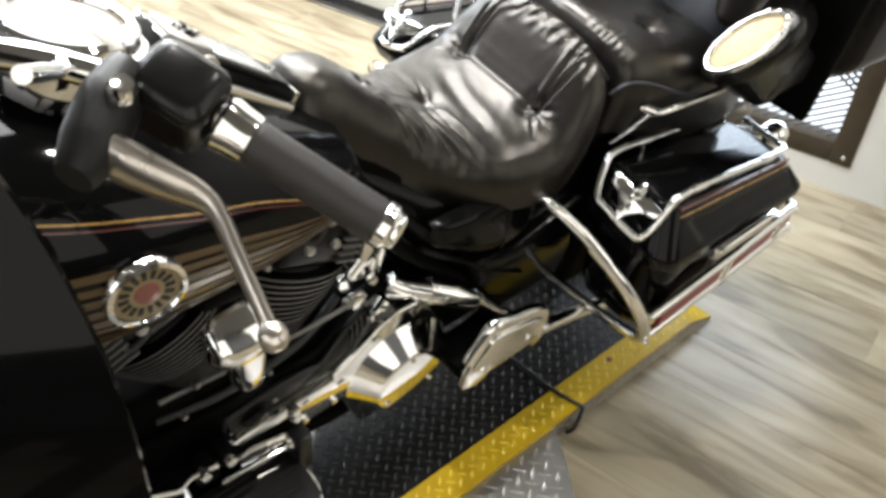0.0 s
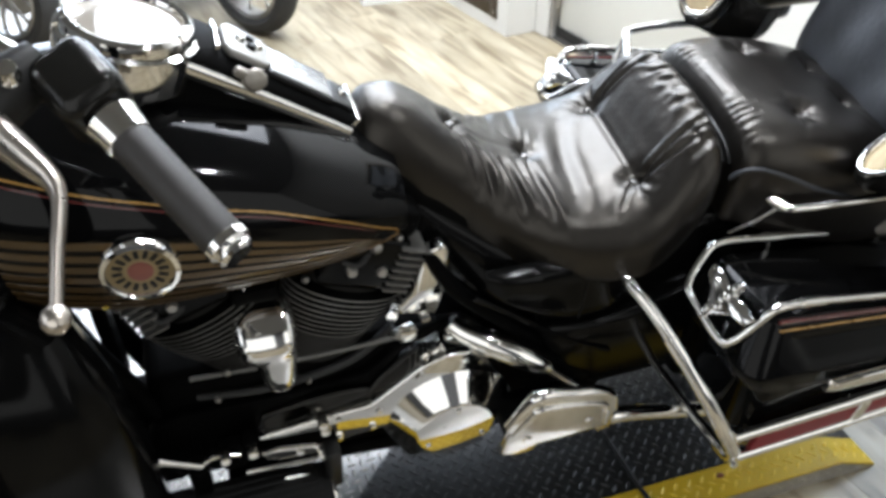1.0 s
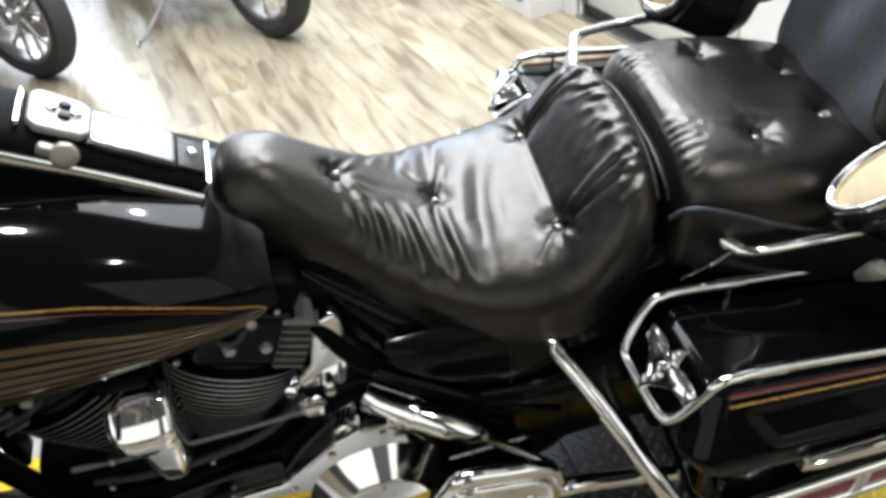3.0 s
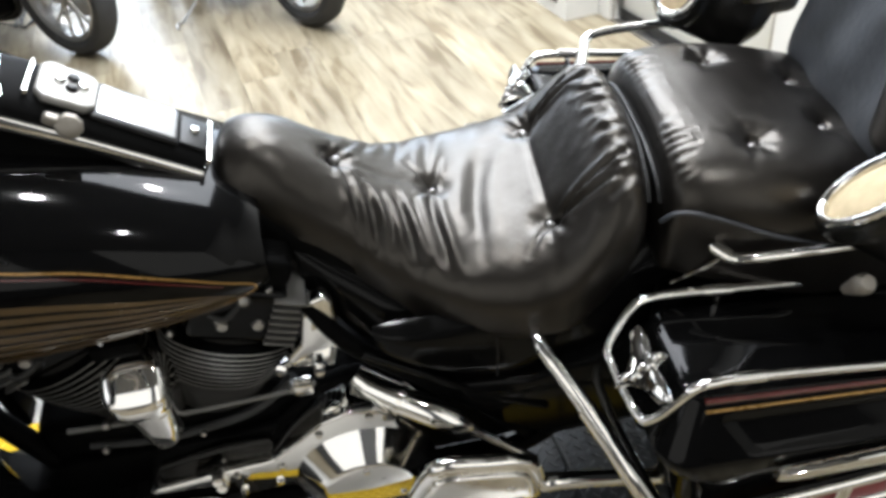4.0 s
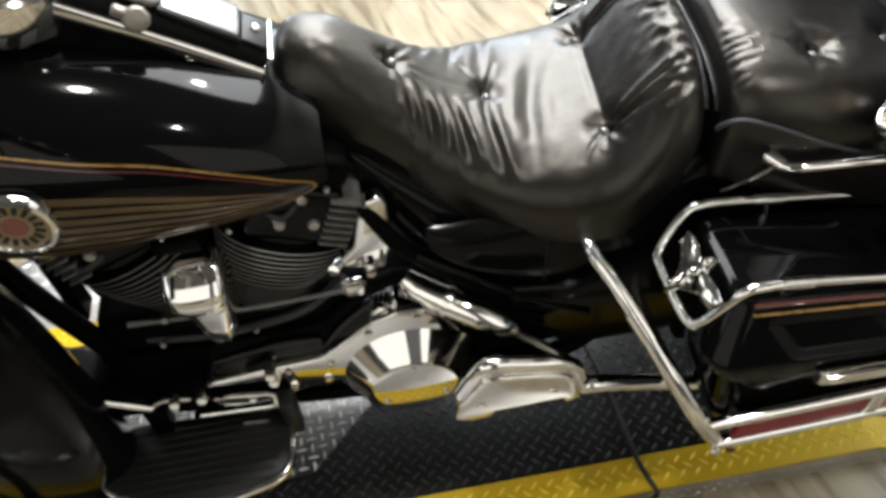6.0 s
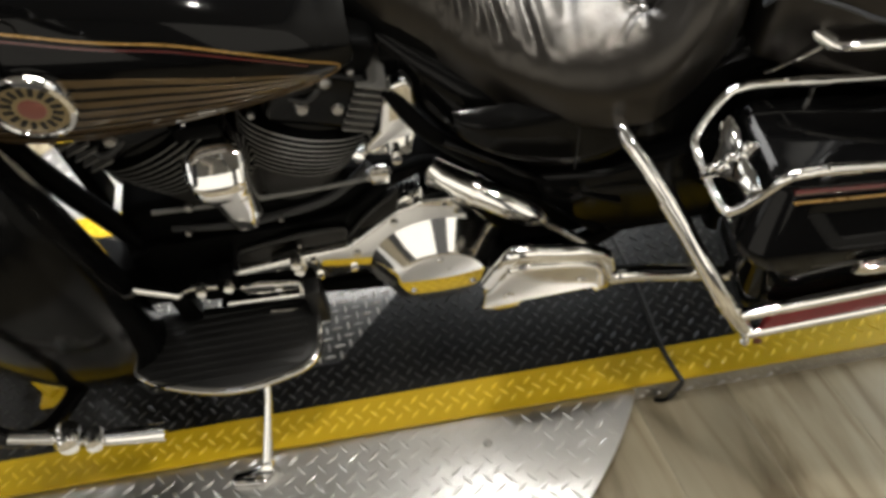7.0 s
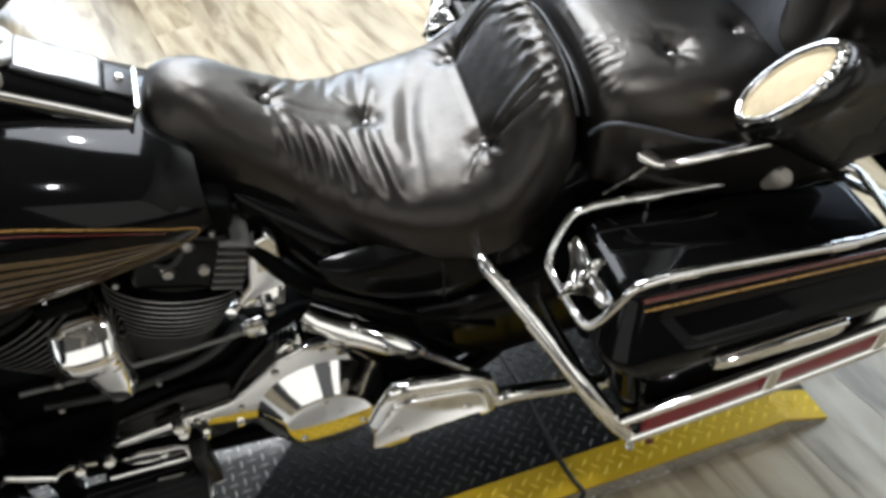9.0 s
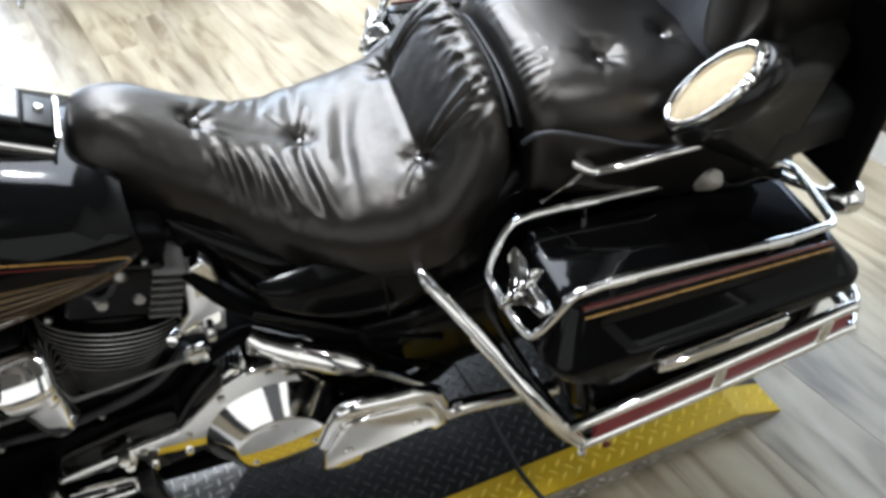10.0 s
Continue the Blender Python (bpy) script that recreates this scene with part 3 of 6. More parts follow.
bike.matrix_world = Matrix.Translation((0, 0, 0.788)) @ Matrix.Rotation(radians(LEAN), 4, "X") @ Matrix.Translation((0, 0, -BASE))
tagged(bike, "black touring motorcycle with tufted leather seat, leaning on its stand", "motorcycle")
UP = Vector((0, 0, BASE))
YAW = Matrix.Rotation(radians(BIKE_TURN), 4, "Z")


def bpart(name, bm, mat, label="", smooth=True, turned=False):
    """A part right under the motorcycle, in its own coordinates."""
    ob = part(name, bm, mat, bike, label, smooth)
    ob.location = UP
    if turned:
        ob.matrix_basis = Matrix.Translation(UP) @ YAW
    return ob


def cushion(xs, ztop, width, zbot, bucket, shift, displace, nx=150, ny=120, power=2.7, wrap=100):
    """A padded seat lofted along x, then pushed along its normals by displace(x, y)."""
    u = np.linspace(0, 1, nx)
    x = np.interp(u, np.linspace(0, 1, len(xs)), xs)

    def spline(vals):
        pts = smooth_path([(a, 0, b) for a, b in zip(xs, vals)], 12)
        return np.interp(x, [p.x for p in pts], [p.z for p in pts])
    zt, w, zb, bk = spline(ztop), spline(width), spline(zbot), spline(bucket)
    th = np.radians(np.linspace(-wrap, wrap, ny))
    s, c = np.sin(th), np.cos(th)
    yy = np.sign(s) * np.abs(s) ** (2 / power)
    zz = np.sign(c) * np.abs(c) ** (2 / power)
    P = np.zeros((nx, ny, 3))
    P[..., 0] = x[:, None] + shift(yy)[None, :] * np.interp(u, [0, 0.75, 1], [0, 0.4, 1])[:, None]
    P[..., 1] = w[:, None] * yy[None, :]
    P[..., 2] = zb[:, None] + (zt - zb)[:, None] * zz[None, :] + bk[:, None] * (np.abs(yy) ** 2 * np.clip(zz, 0, 1) ** 0.5)[None, :]
    N = grid_normals(P)
    if N[nx // 2, ny // 2, 2] < 0:
        N = -N
    d = displace(P[..., 0], P[..., 1], P[..., 2])
    return P + N * d[..., None]


def dimple(x, y, bx, by, depth, size):
    r = np.hypot(x - bx, y - by)
    return -depth * np.exp(-(r / size) ** 2)


def groove(x, y, a, b, depth, size):
    ax, ay, bx, by = *a, *b
    t = np.clip(((x - ax) * (bx - ax) + (y - ay) * (by - ay)) / ((bx - ax) ** 2 + (by - ay) ** 2), 0, 1)
    return -depth * np.exp(-(np.hypot(x - ax - t * (bx - ax), y - ay - t * (by - ay)) / size) ** 2)


def wave(x, y, seed, scale):
    """Smooth uneven folds."""
    rng = np.random.RandomState(seed)
    out = np.zeros_like(x)
    for k in range(7):
        a, p, f = rng.uniform(0, 6.28), rng.uniform(0, 6.28), rng.uniform(0.6, 1.6) / scale
        out += np.sin(6.28 * f * (x * math.cos(a) + y * math.sin(a)) + p)
    return out / 7


def crease(x, y, a, b, depth, size, lip=0.45, start=0.5):
    """A sharp fold line with a swollen lip on both sides."""
    ax, ay, bx, by = *a, *b
    t = np.clip(((x - ax) * (bx - ax) + (y - ay) * (by - ay)) / ((bx - ax) ** 2 + (by - ay) ** 2), 0, 1)
    r = np.hypot(x - ax - t * (bx - ax), y - ay - t * (by - ay)) / size
    fade = (1 - 0.8 * t) * np.clip(t / 0.12 + start, 0, 1)
    return depth * fade * (lip * np.exp(-((r - 1.9) / 0.9) ** 2) - np.exp(-r ** 2))


def fold(x, y, pts, depth, size, lip=0.6):
    """A curved slack fold through a few points, deepest in its middle."""
    best, along, run = np.full_like(x, 9.0), np.zeros_like(x), 0.0
    pts = smooth_path([(a, b, 0) for a, b in pts], 8)
    total = sum((q - p).length for p, q in zip(pts, pts[1:]))
    for p, q in zip(pts, pts[1:]):
        L = (q - p).length
        t = np.clip(((x - p.x) * (q.x - p.x) + (y - p.y) * (q.y - p.y)) / (L * L), 0, 1)
        r = np.hypot(x - p.x - t * (q.x - p.x), y - p.y - t * (q.y - p.y))
        along = np.where(r < best, (run + t * L) / total, along)
        best = np.minimum(best, r)
        run += L
    r = best / size
    return depth * np.sin(math.pi * np.clip(along, 0.02, 0.98)) ** 0.7 * (lip * np.exp(-((r - 2.0) / 0.95) ** 2) - np.exp(-r ** 2))


def rider_folds(x, y, z):
    ay = np.abs(y)
    d = dimple(x, y, -0.139, 0, 0.020, 0.017) + dimple(x, y, 0, 0, 0.018, 0.019)
    d += dimple(x, ay, 0.155, 0.108, 0.018, 0.020)
    # short tucks round each button
    for bx, by, spokes in ((-0.139, 0.0, (-95, -62, -30, 32, 65, 100)), (0.0, 0.0, (-128, -100, -72, 75, 104, 130)), (0.155, 0.108, (62, 92, 125, 215))):
        for k, deg in enumerate(spokes):
            L = 0.046 + 0.020 * math.sin(2.7 * k + 20 * bx)
            e = (bx + L * math.cos(radians(deg)), by + L * math.sin(radians(deg)))
            d += crease(x, y if by == 0 else ay, (bx, by), e, 0.0040, 0.0042)
    # gathered folds that run down the sides from between the two middle buttons
    for pts, dep, size in ((((-0.128, 0.022), (-0.116, 0.060), (-0.110, 0.108)), 0.0050, 0.0050), (((-0.108, 0.026), (-0.094, 0.070), (-0.088, 0.126)), 0.0070, 0.0060),
                           (((-0.084, 0.034), (-0.070, 0.070), (-0.066, 0.118)), 0.0046, 0.0050), (((-0.062, 0.030), (-0.048, 0.080), (-0.036, 0.148)), 0.0074, 0.0068),
                           (((-0.034, 0.038), (-0.026, 0.085), (-0.012, 0.140)), 0.0048, 0.0056), (((-0.006, 0.022), (-0.006, 0.080), (0.008, 0.162)), 0.0066, 0.0066)):
        d += fold(x, -y, pts, dep * 0.85, size * 1.15, 0.7) + fold(x, y, pts, dep * 0.30, size * 1.3, 0.7)
    # long slack folds of the bowl
    d += fold(x, y, ((0.092, 0.090), (0.068, 0.010), (0.054, -0.080), (0.048, -0.175)), 0.0048, 0.0130, 0.55)
    d += fold(x, y, ((0.026, -0.060), (0.028, -0.110), (0.032, -0.160)), 0.0022, 0.010, 0.6)
    d += 0.0008 * wave(x, y, 3, 0.07) * np.exp(-((x - 0.08) / 0.09) ** 4)
    # seams from the rear buttons over the back
    d += crease(x, ay, (0.155, 0.108), (0.258, 0.100), 0.0095, 0.0045) + crease(x, ay, (0.158, 0.114), (0.262, 0.132), 0.0075, 0.0045)
    # tight crease where the bowl meets the steep back panel
    d += groove(x, ay, (0.157, 0.105), (0.157, 0.0), 0.0045, 0.007)
    d += groove(x, y, (-0.139, 0), (0, 0), 0.0022, 0.005)
    # crumpled roll along the top of the back
    roll = np.exp(-((x - 0.250) / 0.021) ** 2) * np.exp(-(ay / 0.165) ** 6)
    rng = np.random.RandomState(5)
    for k in range(9):
        yc = -0.145 + 0.036 * k + rng.uniform(-0.010, 0.010)
        lean = rng.uniform(-0.030, 0.030)
        d += fold(x, y, ((0.222 + rng.uniform(0, 0.012), yc), (0.248, yc + 0.5 * lean), (0.276, yc + lean)), rng.uniform(0.0022, 0.0046), rng.uniform(0.0045, 0.0085), 0.7)
    d += 0.0030 * wave(x, y, 21, 0.030) * roll
    d += 0.0005 * wave(x, y, 8, 0.04) + 0.00022 * wave(x, y, 17, 0.012)
    return d


RX = [-0.312, -0.300, -0.275, -0.222, -0.145, -0.075, 0.0, 0.08, 0.15, 0.178, 0.205, 0.232, 0.258, 0.276, 0.284]
P = cushion(RX,
            [0.090, 0.132, 0.157, 0.152, 0.093, 0.040, 0.012, 0.004, 0.019, 0.046, 0.083, 0.112, 0.122, 0.100, 0.050],
            [0.045, 0.068, 0.082, 0.090, 0.108, 0.144, 0.184, 0.208, 0.214, 0.211, 0.205, 0.197, 0.186, 0.170, 0.150],
            [0.045, 0.025, 0.010, -0.010, -0.045, -0.076, -0.086, -0.094, -0.090, -0.076, -0.052, -0.022, 0.008, 0.024, 0.030],
            [0, 0, 0, 0, 0.0, 0.002, 0.008, 0.013, 0.015, 0.013, 0.010, 0.005, 0.0, 0, 0],
            lambda yy: 0.016 * (1 - yy ** 2), rider_folds, 330, 250)
rider = bpart("rider_seat", fixed(grid_mesh(P, True)), LEATHER, "black button-tufted leather rider seat", turned=True)


# black filler that stands in for the unlit gap under the seat's nose
rows = []
for x, w, zt, zb in ((-0.300, 0.050, 0.115, 0.085), (-0.294, 0.064, 0.120, 0.060), (-0.280, 0.078, 0.115, 0.020), (-0.25, 0.090, 0.095, -0.030), (-0.20, 0.096, 0.055, -0.070), (-0.15, 0.108, 0.015, -0.085), (-0.08, 0.130, -0.03, -0.095), (0.0, 0.150, -0.06, -0.10)):
    rows.append([(x, w * math.copysign(abs(math.cos(a)) ** 0.6, math.cos(a)), (zt + zb) / 2 + (zt - zb) / 2 * math.copysign(abs(math.sin(a)) ** 0.7, math.sin(a))) for a in np.linspace(0, 2 * math.pi, 40, endpoint=False)])
part("nose_gap_shade", fixed(grid_mesh(np.array(rows), True)), DARKPLASTIC, rider, "dull black filler for the unlit gap under the seat nose")


def seat_button(x, y, z, normal, parent, r=0.0088):
    part("button", lathe([(0, r * 0.62), (r * 0.45, r * 0.55), (r * 0.85, r * 0.28), (r, 0), (r * 0.9, -r * 0.5), (0, -r * 0.5)], facing((x, y, z), normal), 18), BUTTON, parent, "leather covered button")


BUTTON = material("polished_leather_button", (0.16, 0.155, 0.15), 0.25, 0.5, vary=0.2, coat=0.6)


def on_grid(P, x, y):
    """The point and normal of a seat surface over x, y."""
    N = grid_normals(P)
    top = slice(P.shape[1] // 5, -P.shape[1] // 5)
    d = (P[:, top, 0] - x) ** 2 + (P[:, top, 1] - y) ** 2
    i, j = np.unravel_index(np.argmin(d), d.shape)
    j += P.shape[1] // 5
    n = N[i, j]
    return Vector(P[i, j]), Vector(n if n[2] > 0 else -n)


for bx, by in ((-0.139, 0), (0, 0), (0.155, 0.108), (0.155, -0.108)):
    p, n = on_grid(P, bx, by)
    seat_button(*(p + n * 0.0055), n, rider)
# piped seam round the back of the rider seat
rim = [Vector(P[-14, j]) for j in range(48, P.shape[1] - 48, 9)]
part("piping", tube([p + Vector((0.002, 0, 0.001)) for p in rim], 0.0032, 8, 3), PLASTIC, rider, "black piping")


def passenger_folds(x, y, z):
    ay = np.abs(y)
    d = dimple(x, ay, 0.440, 0.101, 0.017, 0.024) + dimple(x, ay, 0.566, 0.056, 0.015, 0.022)
    for bx, by, spokes in ((0.440, 0.101, (10, 60, 110, 160, 200, 250, 300, 335)), (0.566, 0.056, (20, 70, 120, 170, 220, 265, 310))):
        for k, deg in enumerate(spokes):
            L = 0.042 + 0.018 * math.sin(2.3 * k + 9 * bx)
            d += crease(x, ay, (bx, by), (bx + L * math.cos(radians(deg)), by + L * math.sin(radians(deg))), 0.0022, 0.0060)
    # fine gathers along the front lip
    lip = np.exp(-(ay / 0.155) ** 6)
    for k in range(22):
        yc = -0.150 + 0.0145 * k + 0.003 * math.sin(4.7 * k)
        d += crease(x, y, (0.318, yc), (0.352 + 0.010 * math.sin(2.9 * k), yc + 0.004 * math.cos(3.7 * k)), 0.0024 + 0.0009 * math.sin(5.3 * k), 0.0038, 0.7) * lip
    d += 0.0010 * wave(x, y, 12, 0.14) + 0.0002 * wave(x, y, 30, 0.03)
    return d


PX = [0.296, 0.304, 0.325, 0.375, 0.45, 0.53, 0.61, 0.68, 0.73, 0.745]
Q = cushion(PX,
            [0.045, 0.092, 0.118, 0.124, 0.118, 0.101, 0.076, 0.048, 0.026, 0.0],
            [0.140, 0.164, 0.182, 0.196, 0.204, 0.206, 0.204, 0.198, 0.186, 0.170],
            [0.0, -0.010, 0.0, -0.010, -0.030, -0.050, -0.062, -0.070, -0.070, -0.060],
            [0] * 10, lambda yy: 0.0 * yy, passenger_folds, 220, 190, power=3.9)
Q[..., 0] += 0.010 * (1 - (Q[..., 1] / 0.19) ** 2) * np.clip((0.36 - Q[..., 0]) / 0.06, 0, 1)
passenger = bpart("passenger_seat", fixed(grid_mesh(Q, True)), LEATHER, "black button-tufted leather passenger seat", turned=True)
for bx, by in ((0.440, 0.101), (0.440, -0.101), (0.566, 0.056), (0.566, -0.056)):
    p, n = on_grid(Q, bx, by)
    seat_button(*(p + n * 0.0045), n, passenger)
part("piping", tube([Vector(Q[12, j]) + Vector((-0.002, 0, 0.002)) for j in range(38, Q.shape[1] - 38, 9)], 0.0030, 8, 3), PLASTIC, passenger, "black piping")
part("piping", tube([(0.301, -0.160, 0.034), (0.313, -0.174, 0.058), (0.337, -0.1865, 0.066), (0.385, -0.198, 0.052), (0.45, -0.2045, 0.022), (0.54, -0.2065, -0.010)], 0.0034, 8, 5), SUEDE, passenger, "curved side seam")

# back rest pad and luggage box
pad = []
for v in np.linspace(-1, 1, 40):
    row = []
    for h in np.linspace(-1, 1, 34):
        e = max(0.0, 1 - abs(v) ** 5) ** 0.4 * max(0.0, 1 - abs(h) ** 5) ** 0.4
        row.append((0.645 + 0.05 * (h + 1) - 0.070 * e + 0.004 * math.sin(9 * v + 4 * h) * e, 0.190 * v, 0.245 + 0.215 * h))
    pad.append(row)
front = np.array(pad)
back = front.copy()
back[..., 0] = 0.700 + 0.05 * (np.linspace(-1, 1, 34)[None, :] + 1)
pv, pf = grid_mesh(front)
qv, qf = grid_mesh(back)
k = len(pv)
pf += [tuple(i + k for i in f[::-1]) for f in qf]
bm = fixed((pv + qv, pf))
bmesh.ops.remove_doubles(bm, verts=bm.verts[:], dist=0.0005)
bpart("backrest", bm, SUEDE, "grey-black leather back rest pad with painted mottled sheen", turned=True)
for s in (-1, 1):
    bpart("backrest_wing", rounded_box(0.545, 0.80, s * 0.2325 - 0.0625, s * 0.2325 + 0.0625, 0.105, 0.47, 0.045, 5), LEATHER, "black leather side bolster of the back rest")
box_ob = bpart("luggage_box", rounded_box(0.80, 1.22, -0.34, 0.34, 0.0, 0.60, 0.06, 5), PAINT, "gloss black luggage box behind the seat", turned=True)
part("lid_seal", rounded_box(0.798, 1.222, -0.342, 0.342, 0.235, 0.25, 0.003), RUBBER, box_ob, "black rubber lid seal")
part("latch", rounded_box(0.93, 0.975, -0.358, -0.340, 0.13, 0.32, 0.006), PLASTIC, box_ob, "black latch")


def speaker_pod(sgn):
    """Oval speaker in a black pod with a chrome ring."""
    c = Vector((0.503, sgn * 0.297, 0.140))
    n = Vector((-0.71, -sgn * 0.41, 0.58)).normalized()
    axis = Vector((0.05, sgn * 0.077, 0.145))
    axis = (axis - n * axis.dot(n)).normalized()
    sidev = n.cross(axis)
    m = Matrix(((axis.x, sidev.x, n.x, c.x), (axis.y, sidev.y, n.y, c.y), (axis.z, sidev.z, n.z, c.z), (0, 0, 0, 1)))
    oval = Matrix.Diagonal((0.91, 0.52, 1, 1))
    ring = [m @ oval @ Vector((0.102 * math.cos(a), 0.102 * math.sin(a), 0)) for a in np.linspace(0, 2 * math.pi, 48, endpoint=False)]
    rear, tail = [], []
    for q in ring:
        a = math.atan2(q.z - c.z, (q.y - c.y) * 1.2)
        ey, ez = (math.copysign(abs(v) ** 0.45, v) for v in (math.cos(a), math.sin(a)))
        rear.append(Vector((0.610 + 0.03 * ez, sgn * 0.285 + 0.075 * ey, 0.092 + 0.100 * ez)))
        tail.append(Vector((0.650 + 0.03 * ez, sgn * 0.275 + 0.060 * ey, 0.100 + 0.085 * ez)))
    flange = [c + (q - c) * 1.10 - n * 0.012 for q in ring]
    rows = [[c + (q - c) * 0.10 for q in ring], [c + (q - c) * 0.94 for q in ring], ring, [q + (f - q) * 0.5 + n * 0.003 for q, f in zip(ring, flange)], flange, [c + (q - c) * 1.10 - n * 0.022 for q in ring]]
    for t in (0.08, 0.25, 0.5, 0.75, 0.95, 1.0):
        rows.append([c + (q - c) * 1.06 - n * 0.026 + (r - (c + (q - c) * 1.06 - n * 0.026)) * t for q, r in zip(ring, rear)])
    for t in (0.05, 0.5, 1.0):
        rows.append([r + (e - r) * t for r, e in zip(rear, tail)])
    mid = Vector((0.660, sgn * 0.275, 0.100))
    rows.append([mid + (e - mid) * 0.1 for e in tail])
    pod = bpart("speaker_pod", fixed(grid_mesh(np.array([[tuple(v) for v in row] for row in rows]), True)), SATINBLACK, "satin black speaker pod beside the passenger seat")
    part("grille", lathe([(0, 0.009), (0.05, 0.007), (0.080, 0.002), (0.082, 0.0005)], m @ oval, 48), CLOTH, pod, "beige speaker grille")
    beads = [0.0085 if k % 2 else 0.0058 for k in range(81)]
    part("trim_ring", tube([m @ oval @ Vector((0.089 * math.cos(a), 0.089 * math.sin(a), 0.004)) for a in np.linspace(0, 2 * math.pi, 40, endpoint=False)], beads, 10, 2, closed=True), CHROME, pod, "beaded chrome oval ring")
    return pod


speaker_pod(-1)
speaker_pod(1)
lamp = bpart("turn_lamp", lathe([(0, 0.034), (0.016, 0.031), (0.027, 0.020), (0.031, 0.004), (0.030, -0.006), (0.022, -0.022), (0, -0.030)], facing((0.800, -0.318, -0.172), (0.8, -0.5, 0.2)), 24), CHROME, "small chrome rear turn lamp")
part("stalk", tube([(0.795, -0.310, -0.178), (0.760, -0.235, -0.190), (0.74, -0.160, -0.195)], 0.008, 10, 4), CHROME, lamp)
bpart("box_strap", rounded_box(0.690, 0.712, -0.398, -0.20, -0.050, 0.236, 0.010, 3), DARKPLASTIC, "black strap round the luggage box")
bpart("pod_stay", rounded_box(0.56, 0.74, -0.36, -0.26, 0.02, 0.10, 0.02, 3), PLASTIC, "black plastic pod mount")
bpart("pod_stay", rounded_box(0.56, 0.74, 0.28, 0.38, 0.02, 0.10, 0.02, 3), PLASTIC, "black plastic pod mount")
bpart("pod_knob", lathe([(0, 0.018), (0.010, 0.017), (0.0145, 0.010), (0.0138, 0), (0.007, -0.03), (0, -0.03)], facing((0.489, -0.346, 0.024), (0.1, -0.5, 0.8)), 14), KNOB, "grey rubber knob")

# ---- tank ----
TX = [-0.93, -0.90, -0.84, -0.75, -0.63, -0.45, -0.33, -0.285, -0.262, -0.252]
TK = [p.z for p in smooth_path([(i, 0, a) for i, a in enumerate(TX)], 8)]
TW = [0.055, 0.100, 0.155, 0.195, 0.215, 0.198, 0.172, 0.158, 0.149, 0.144]
TT = [0.190, 0.225, 0.255, 0.268, 0.262, 0.200, 0.140, 0.116, 0.103, 0.096]
TM = [0.140, 0.130, 0.120, 0.112, 0.100, 0.070, 0.045, 0.030, 0.025, 0.025]
TB = [0.080, 0.020, -0.030, -0.058, -0.070, -0.066, -0.052, -0.030, -0.010, 0.004]


def tank_curve(vals):
    return [p.z for p in smooth_path([(i, 0, a) for i, a in enumerate(vals)], 8)]


TANK_CURVES = [tank_curve(v) for v in (TW, TT, TM, TB)]


def tank_at(x, a):
    """Tank surface at x, angle a: 0 on top, 90 on the left flank, 180 below."""
    w, zt, zm, zb = (float(np.interp(x, TK, t)) for t in TANK_CURVES)
    s, c = math.sin(radians(a)), math.cos(radians(a))
    n = 2.35
    y = -w * math.copysign(abs(s) ** (2 / n), s)
    h = math.copysign(abs(c) ** (2 / n), c)
    return Vector((x, y, zm + (zt - zm) * h if h > 0 else zm + (zm - zb) * h))


def tank_by_z(x, z, off=0.0):
    """The left flank's point at x and height z, a little off the surface."""
    lo, hi = 12.0, 168.0
    for _ in range(30):
        mid = (lo + hi) / 2
        if tank_at(x, mid).z > z:
            lo = mid
        else:
            hi = mid
    p = tank_at(x, lo)
    n = (tank_at(x, lo + 1.5) - tank_at(x, lo - 1.5)).cross(tank_at(x + 0.004, lo) - tank_at(x - 0.004, lo))
    n.normalize()
    if n.y > 0:
        n = -n
    return p + n * off, n


G = np.array([[tuple(tank_at(x, a)) for a in np.linspace(0, 360, 72, endpoint=False)] for x in TK])
tank = bpart("fuel_tank", fixed(grid_mesh(G, True)), PAINT, "gloss black fuel tank with gold pinstripe")


def tank_strip(line, width, off, mat, name, label="", n=10):
    """A painted line along (x, z) points on the left flank; width is a number or a list."""
    pts = smooth_path([(a, 0, b) for a, b in line], n)
    ws = [width] * len(pts) if isinstance(width, float) else np.interp(np.linspace(0, 1, len(pts)), np.linspace(0, 1, len(width)), width)
    rows = []
    for i, p in enumerate(pts):
        t = pts[min(i + 1, len(pts) - 1)] - pts[max(i - 1, 0)]
        t.normalize()
        nx, nz = -t.z, t.x
        rows.append([tuple(tank_by_z(p.x + nx * s * ws[i] / 2, p.z + nz * s * ws[i] / 2, o)[0]) for s, o in ((-1, off - 0.0006), (-0.9, off), (0.9, off), (1, off - 0.0006))])
    return part(name, fixed(grid_mesh(np.array(rows))), mat, tank, label)


tank_strip([(-0.80, 0.228), (-0.70, 0.208), (-0.617, 0.186), (-0.536, 0.157), (-0.45, 0.127), (-0.363, 0.083), (-0.300, 0.045), (-0.272, 0.024), (-0.284, 0.010), (-0.320, 0.006)], 0.0024, 0.0012, GOLD, "pinstripe", "gold pinstripe")
tank_strip([(-0.80, 0.221), (-0.70, 0.201), (-0.617, 0.179), (-0.536, 0.150), (-0.45, 0.120), (-0.363, 0.076), (-0.310, 0.044)], 0.0022, 0.0011, PINRED, "pinstripe", "dark red pinstripe")
